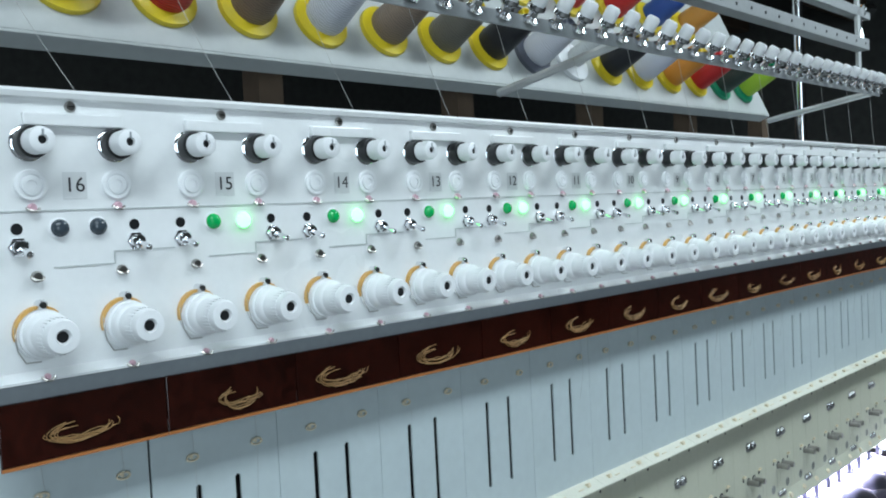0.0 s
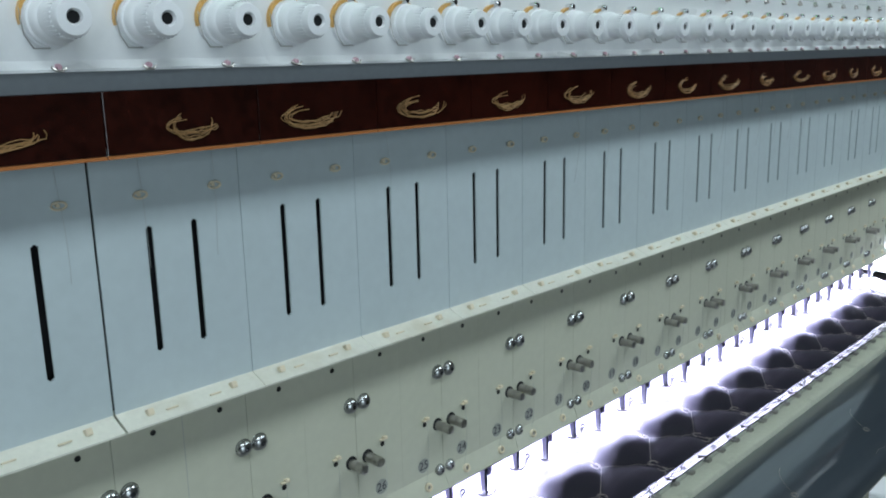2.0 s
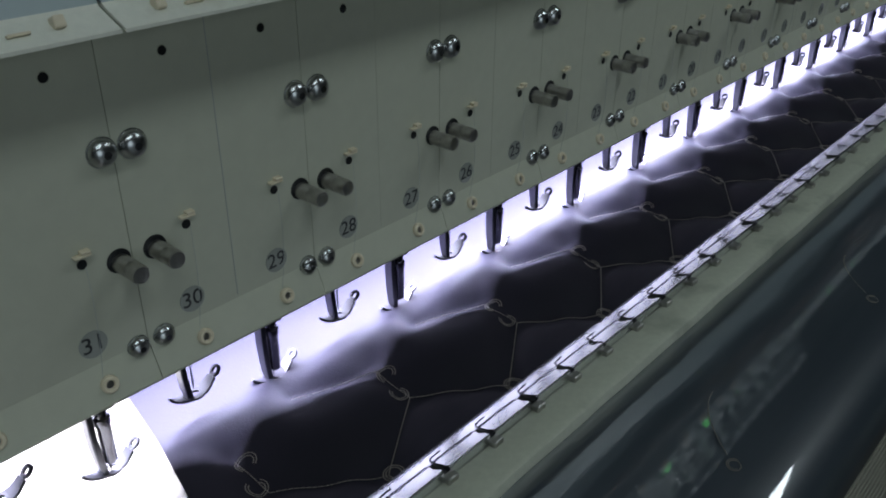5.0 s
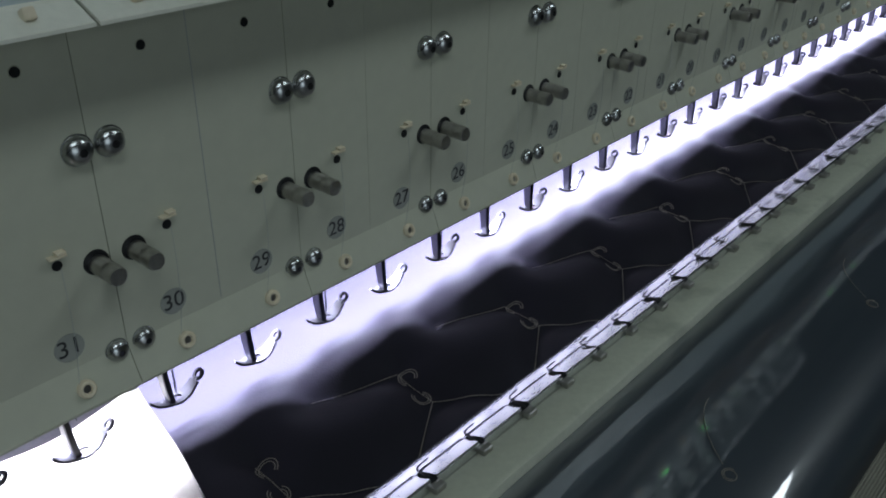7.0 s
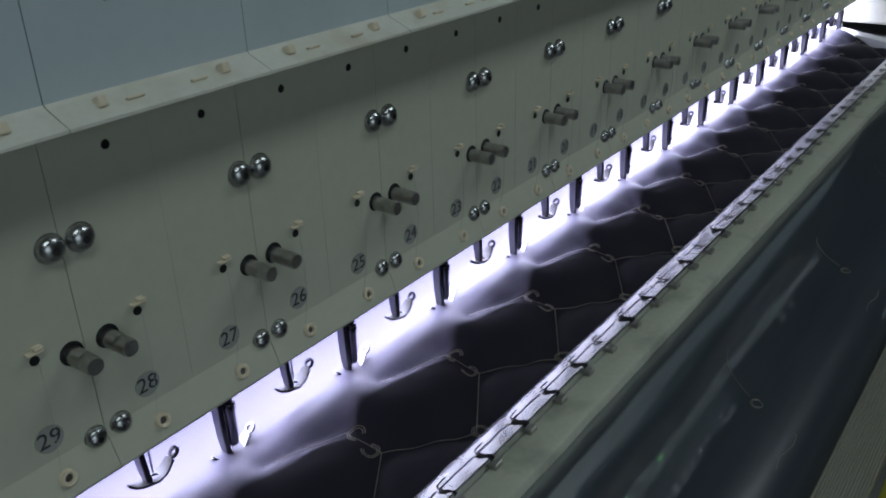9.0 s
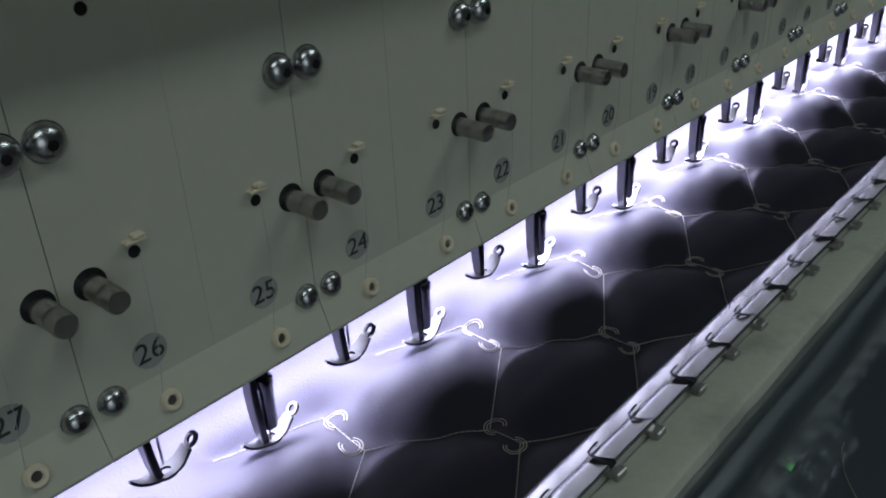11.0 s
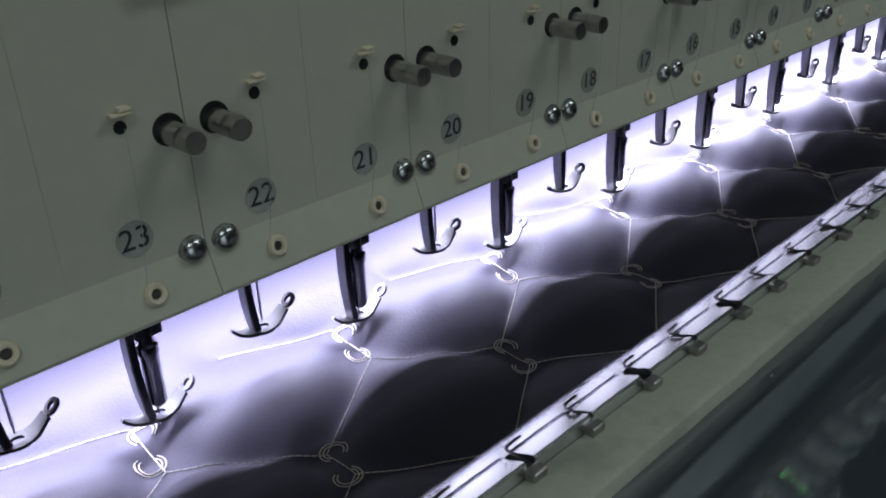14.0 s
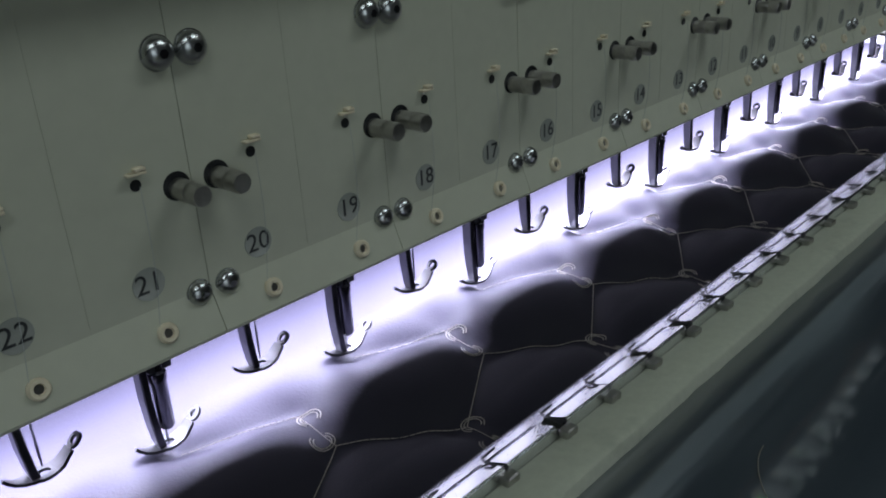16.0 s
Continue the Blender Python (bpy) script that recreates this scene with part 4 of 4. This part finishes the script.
    for i in range(33):
        y = -0.2640 - 0.024 * i / 32
        pts.append((y, 0.8640 + (0.0008 if i % 2 else 0)))
    part("mat", sweep(bmesh.new(), pts + [(-0.2885, 0.856), (-0.2635, 0.856)], -0.55, 1.75), RIBBED, t)
    TY, TZ, TR = -0.3110, 0.8520, 0.0200
    t = thing("front_tube", "polished steel front tube with a yellow warning sticker", "tube")
    part("pipe", lathe(bmesh.new(), [(TR, 0), (TR, 2.3)], Matrix.Translation((-0.55, TY, TZ)) @ Matrix.Rotation(radians(90), 4, "Y"), 32), CHROME, t, smooth=True)
    bm = bmesh.new()
    v = [[bm.verts.new((x, TY + (TR + 0.0003) * math.cos(radians(a)), TZ + (TR + 0.0003) * math.sin(radians(a)))) for a in range(20, 151, 10)] for x in (0.42, 0.580)]
    for i in range(13):
        bm.faces.new((v[0][i], v[0][i + 1], v[1][i + 1], v[1][i]))
    s = part("sticker", bm, YELLOW, t, "yellow warning sticker", True)
    for i in range(6):
        x, a0 = 0.435 + 0.022 * i, 48 + 16 * (i % 2)
        bm = bmesh.new()
        bm.faces.new([bm.verts.new((xx, TY + (TR + 0.0006) * math.cos(radians(a)), TZ + (TR + 0.0006) * math.sin(radians(a)))) for xx, a in ((x, a0), (x + 0.015, a0), (x + 0.015, a0 + 10), (x, a0 + 10))])
        part("print_bar", bm, INK, s, "dark bar of small print")
    part("end_plate", box(bmesh.new(), 0.700, 0.745, -0.296, -0.272, 0.866, 0.878, 0.002), WHITE_PLASTIC, t, "small pale tag block")
    # far end frame
    t = thing("machine_stand", "cream painted machine end stand with dark slots", "machine stand")
    part("block", box(bmesh.new(), 1.665, 1.74, -0.10, 0.40, 0.862, 1.02, 0.006), CREAM_PAINT, t)
    for z in (0.905, 0.955):
        part("slot", box(bmesh.new(), 1.662, 1.666, -0.08, 0.34, z, z + 0.007), BLACK, t)
    part("hole", lathe(bmesh.new(), [(0.006, 0), (0.006, 0.004)], Matrix.Translation((1.666, -0.03, 0.98)) @ Matrix.Rotation(radians(-90), 4, "Y"), 14), BLACK, t)
    t = part("end_clamp", sweep(bmesh.new(), [(-0.11, 0.850), (-0.11, 0.862), (0.20, 0.862), (0.20, 0.850)], 1.50, 1.530), WHITE_ENAMEL)
    for v in t.data.vertices:
        v.co.x += 0.62 * v.co.y + 0.075
    tagged(t, "white end clamp bar across the quilt", "clamp")


front()

# ---- thread rack ----
SH_Y, SH_Z, SH_TILT = 0.150, 1.548, 66
RACK = (START - 0.25, 1.445)
RACK_END = 1.385
to_shelf = Matrix.Translation((0, SH_Y, SH_Z)) @ Matrix.Rotation(radians(SH_TILT), 4, "X")


CONES = [
    ("dusty pink", (0.55, 0.28, 0.27), "yellow"), ("bright red", (0.62, 0.02, 0.02), "yellow"), ("taupe brown", (0.24, 0.17, 0.12), "yellow"),
    ("white", (0.82, 0.84, 0.92), "yellow"), ("taupe brown", (0.28, 0.21, 0.16), "yellow"), ("olive grey", (0.17, 0.16, 0.13), "yellow"),
    ("black", (0.015, 0.016, 0.02), "yellow"), ("white", (0.82, 0.84, 0.92), "grey"), ("empty white", (0.72, 0.75, 0.74), "white"),
    ("black", (0.015, 0.016, 0.02), "yellow"), ("white", (0.80, 0.83, 0.95), "yellow"), ("orange", (0.80, 0.32, 0.04), "yellow"),
    ("red", (0.60, 0.02, 0.02), "yellow"), ("dark green", (0.03, 0.05, 0.04), "green"), ("lime green", (0.45, 0.70, 0.04), "green")]
BACK = [("white", (0.8, 0.83, 0.92), "yellow"), ("red", (0.60, 0.02, 0.03), "yellow"), ("taupe brown", (0.26, 0.19, 0.14), "yellow"), ("white", (0.8, 0.83, 0.92), "yellow"), ("red", (0.6, 0.02, 0.02), "yellow"), ("red", (0.6, 0.02, 0.02), "yellow"), ("blue", (0.03, 0.10, 0.40), "yellow"), ("orange", (0.75, 0.35, 0.06), "yellow")]
BASES = {"yellow": paint("yellow_cone_base", (0.72, 0.56, 0.02), 0.35, grain=40, vary=0.05), "grey": paint("grey_cone_base", (0.10, 0.11, 0.14), 0.4), "white": WHITE_PLASTIC, "green": paint("green_cone_base", (0.02, 0.32, 0.16), 0.35)}


def cone(m, word, color, base, slim=1.0):
    t = thing("thread_cone", f"cone of {word} embroidery thread on a {base} plastic base", "thread cone", "thread cones on the rack", m)
    part("base", lathe(bmesh.new(), [(0.0315, 0), (0.0322, 0.003), (0.0315, 0.006), (0.025, 0.008), (0.023, 0.009)], Matrix(), 32), BASES[base], t, smooth=True)
    part("wound_thread", lathe(bmesh.new(), [(0.0215 * slim, 0.008), (0.0228 * slim, 0.014), (0.0190 * slim, 0.064), (0.0170 * slim, 0.068), (0.011, 0.069)], Matrix(), 32), wound(word.replace(" ", "_") + "_thread", color), t, smooth=True)
    part("tube", lathe(bmesh.new(), [(0.0105, 0.066), (0.0100, 0.076), (0.0075, 0.077), (0.007, 0.070)], Matrix(), 18), BASES[base], t, smooth=True)


def rack():
    t = thing("thread_rack", "grey-white sloping sheet steel thread rack", "thread rack")
    bm = box(bmesh.new(), RACK[0], RACK[1], 0.0, 0.30, -0.004, 0.0, 0.001)
    box(bm, RACK[0], RACK[1], -0.003, 0.0, -0.022, 0.0, 0.001)
    bm.transform(to_shelf)
    part("shelf", bm, SHELF_PAINT, t)
    for x in (0.645, RACK[1] - 0.008):
        part("arm", tube(bmesh.new(), [(x, SH_Y - 0.002, SH_Z - 0.012), (x - 0.035, -0.050, SH_Z + 0.012)], 0.0055, 8), WHITE_ENAMEL, t, "white square arm", True)
    # guide rail with its row of small tension posts
    bm = box(bmesh.new(), RACK[0], RACK_END, -0.066, -0.040, 1.5605, 1.5630, 0.0006)
    box(bm, RACK[0], RACK_END, -0.068, -0.0655, 1.5500, 1.5630, 0.0006)
    part("guide_rail", bm, RACK_GREY, t, "drilled steel guide rail")
    rail = part("upper_rail", box(bmesh.new(), RACK[0], 1.330, -0.072, -0.050, 1.622, 1.640, 0.001), RACK_GREY, t, "drilled upper rail")
    bm = bmesh.new()
    for i in range(40):
        x = RACK[0] + 0.05 + i * 0.042
        lathe(bm, [(0.0022, 0), (0.0021, 0.0006)], Matrix.Translation((x, -0.0722, 1.631)) @ TO_FRONT, 8)
    part("drilled_holes", bm, BLACK, rail)
    for x in (1.345, 0.25):
        part("stay", box(bmesh.new(), x - 0.006, x + 0.006, -0.052, -0.046, 1.560, 1.72, 0.001), SHELF_PAINT, t, "flat painted stay")
    part("top_rail", box(bmesh.new(), RACK[0], 1.400, -0.052, -0.034, 1.684, 1.700, 0.001), RACK_GREY, t, "drilled top rail")
    part("chrome_joint", tube(bmesh.new(), [(1.365, -0.045, 1.640), (1.372, -0.046, 1.700), (1.420, -0.047, 1.705)], 0.010, 10), CHROME, t, "chrome elbow joint", True)
    part("chrome_post", lathe(bmesh.new(), [(0.011, 0), (0.011, 0.9)], Matrix.Translation((1.52, 0.12, 1.30)), 20), CHROME, t, "chrome post", True)
    for i in range(40):
        x = RACK_END - 0.012 - i * 0.0375
        p = part("tension_post", lathe(bmesh.new(), [(0.0080, 0), (0.0088, 0.003), (0.0045, 0.006), (0.0045, 0.010), (0.0090, 0.013), (0.0085, 0.017)], Matrix.Translation((x, -0.0690, 1.5570)) @ Matrix.Rotation(radians(38), 4, "X"), 14), CHROME, t, smooth=True)
        part("cap", lathe(bmesh.new(), [(0.0066, 0.017), (0.0076, 0.019), (0.0074, 0.029), (0.0056, 0.0315)], Matrix.Translation((x, -0.0690, 1.5570)) @ Matrix.Rotation(radians(38), 4, "X"), 10), WHITE_PLASTIC, p, "white plastic cap", True)
    for i, (word, color, base) in enumerate(CONES):
        x = 0.115 + 0.0895 * i
        cone(to_shelf @ Matrix.Translation((x, 0.052, 0.0)), word, color, base, 0.62 if "empty" in word else 1.0)
    for i, (word, color, base) in enumerate(BACK):
        cone(to_shelf @ Matrix.Translation((0.42 + 0.118 * i, 0.170, 0.0)), word, color, base)


rack()


# ---- loose threads ----
def threads():
    for i in range(14):
        x = nx(32) + 0.03 + i * 0.108
        top = Vector((x - 0.06, -0.055, 1.563))
        low = Vector((x, AY + 0.002, AT + 0.001))
        pts = [top.lerp(low, u) + Vector((0, 0, -0.004 * math.sin(math.pi * u))) for u in [k / 8 for k in range(9)]]
        tagged(part("thread", tube(bmesh.new(), pts, 0.00022, 4), THREAD), "fine pale thread running down to the tension panel", "thread", "running threads")
    rnd = random.Random(4)
    for n in NEEDLES:
        if rnd.random() < 0.55:
            x = nx(n) + 0.004
            pts = [(x + 0.003 * math.sin(2.2 * u + n) * u, BY - 0.0035 - 0.004 * math.sin(math.pi * u), 1.2545 - 0.075 * u) for u in [k / 10 for k in range(11)]]
            tagged(part("thread", tube(bmesh.new(), pts, 0.00014, 4), FAINT_THREAD), "fine grey thread hanging over the slotted cover", "thread", "hanging threads")
        x = nx(n) + 0.0030
        pts = [(x - 0.004 * u, CY - 0.0030 - 0.003 * math.sin(math.pi * u), 0.9840 - 0.060 * u) for u in [k / 8 for k in range(9)]]
        tagged(part("thread", tube(bmesh.new(), pts, 0.00012, 4), FAINT_THREAD), "fine grey thread hanging over the needle panel", "thread", "hanging threads")


threads()

# ---- what moves ----
SHIFT = [(0, 0.002, 0.0075), (2.0, 0.0, 0.0075), (2.5, 0.002, 0.0075), (3.0, 0.0125, -0.0015), (3.5, 0.009, 0.0025), (4.0, 0.0005, -0.005), (4.5, 0.005, -0.0095), (5.0, -0.0045, -0.0195), (5.2, -0.0025, -0.023), (6.2, 0.004, -0.029), (7.3, 0.0105, -0.034), (7.5, 0.0115, -0.0305), (8.0, 0.0085, -0.0305), (8.5, 0.003, -0.0335), (9.0, 0.004, -0.0205), (9.2, 0.0015, -0.0195), (10.3, -0.015, 0.0), (11.3, -0.024, 0.015), (11.5, -0.0195, 0.0115), (12.0, -0.007, 0.0025), (12.5, 0.0, 0.0), (13.0, 0.014, 0.0035), (13.5, 0.0265, 0.0135), (14.0, 0.0395, 0.023), (14.5, 0.047, 0.0275), (15.0, 0.032, 0.0185), (15.5, 0.017, 0.0085), (16.0, 0.0025, -0.002)]
# how far the working feet are down, 0 raised to 1 on the cloth
DOWN = [(0, 0.2), (0.3, 0.9), (0.6, 0.1), (1.0, 0.9), (1.3, 0.1), (1.6, 0.9), (2.0, 0.5), (2.25, 0.1), (2.5, 0.9), (3.0, 0.7), (3.25, 0.2), (3.5, 0.05), (3.7, 0.6), (4.0, 1.0), (4.25, 0.3), (4.5, 0.8), (5.0, 1.0), (5.2, 1.0), (5.5, 0.1), (5.8, 0.9), (6.2, 0.1), (6.6, 1.0), (7.0, 0.1), (7.3, 0.7), (7.5, 0.8), (8.0, 0.6), (8.5, 0.1), (8.8, 1.0), (9.2, 1.0), (9.6, 0.1), (10.0, 0.9), (10.4, 0.1), (10.8, 0.9), (11.3, 1.0), (11.5, 1.0), (12.0, 0.1), (12.5, 0.7), (13.0, 0.7), (13.5, 0.0), (14.0, 1.0), (14.5, 1.0), (15.0, 1.0), (15.5, 1.0), (16.0, 0.9)]
STROKE = 0.0165
BAR_STROKE = 0.0300


def motions():
    walk(QUILT, [(t, pose(dx, dy, 0)) for t, dx, dy in SHIFT])
    for n, foot in ACTIVE_FEET:
        walk(foot, [(t, pose(nx(n) + 0.001, NY, UP - STROKE * d)) for t, d in DOWN])
        for child in foot.children:
            if child.name.startswith("needle_bar"):
                walk(child, [(t, pose(0, 0, BAR_STROKE * (1 - d))) for t, d in DOWN])


motions()
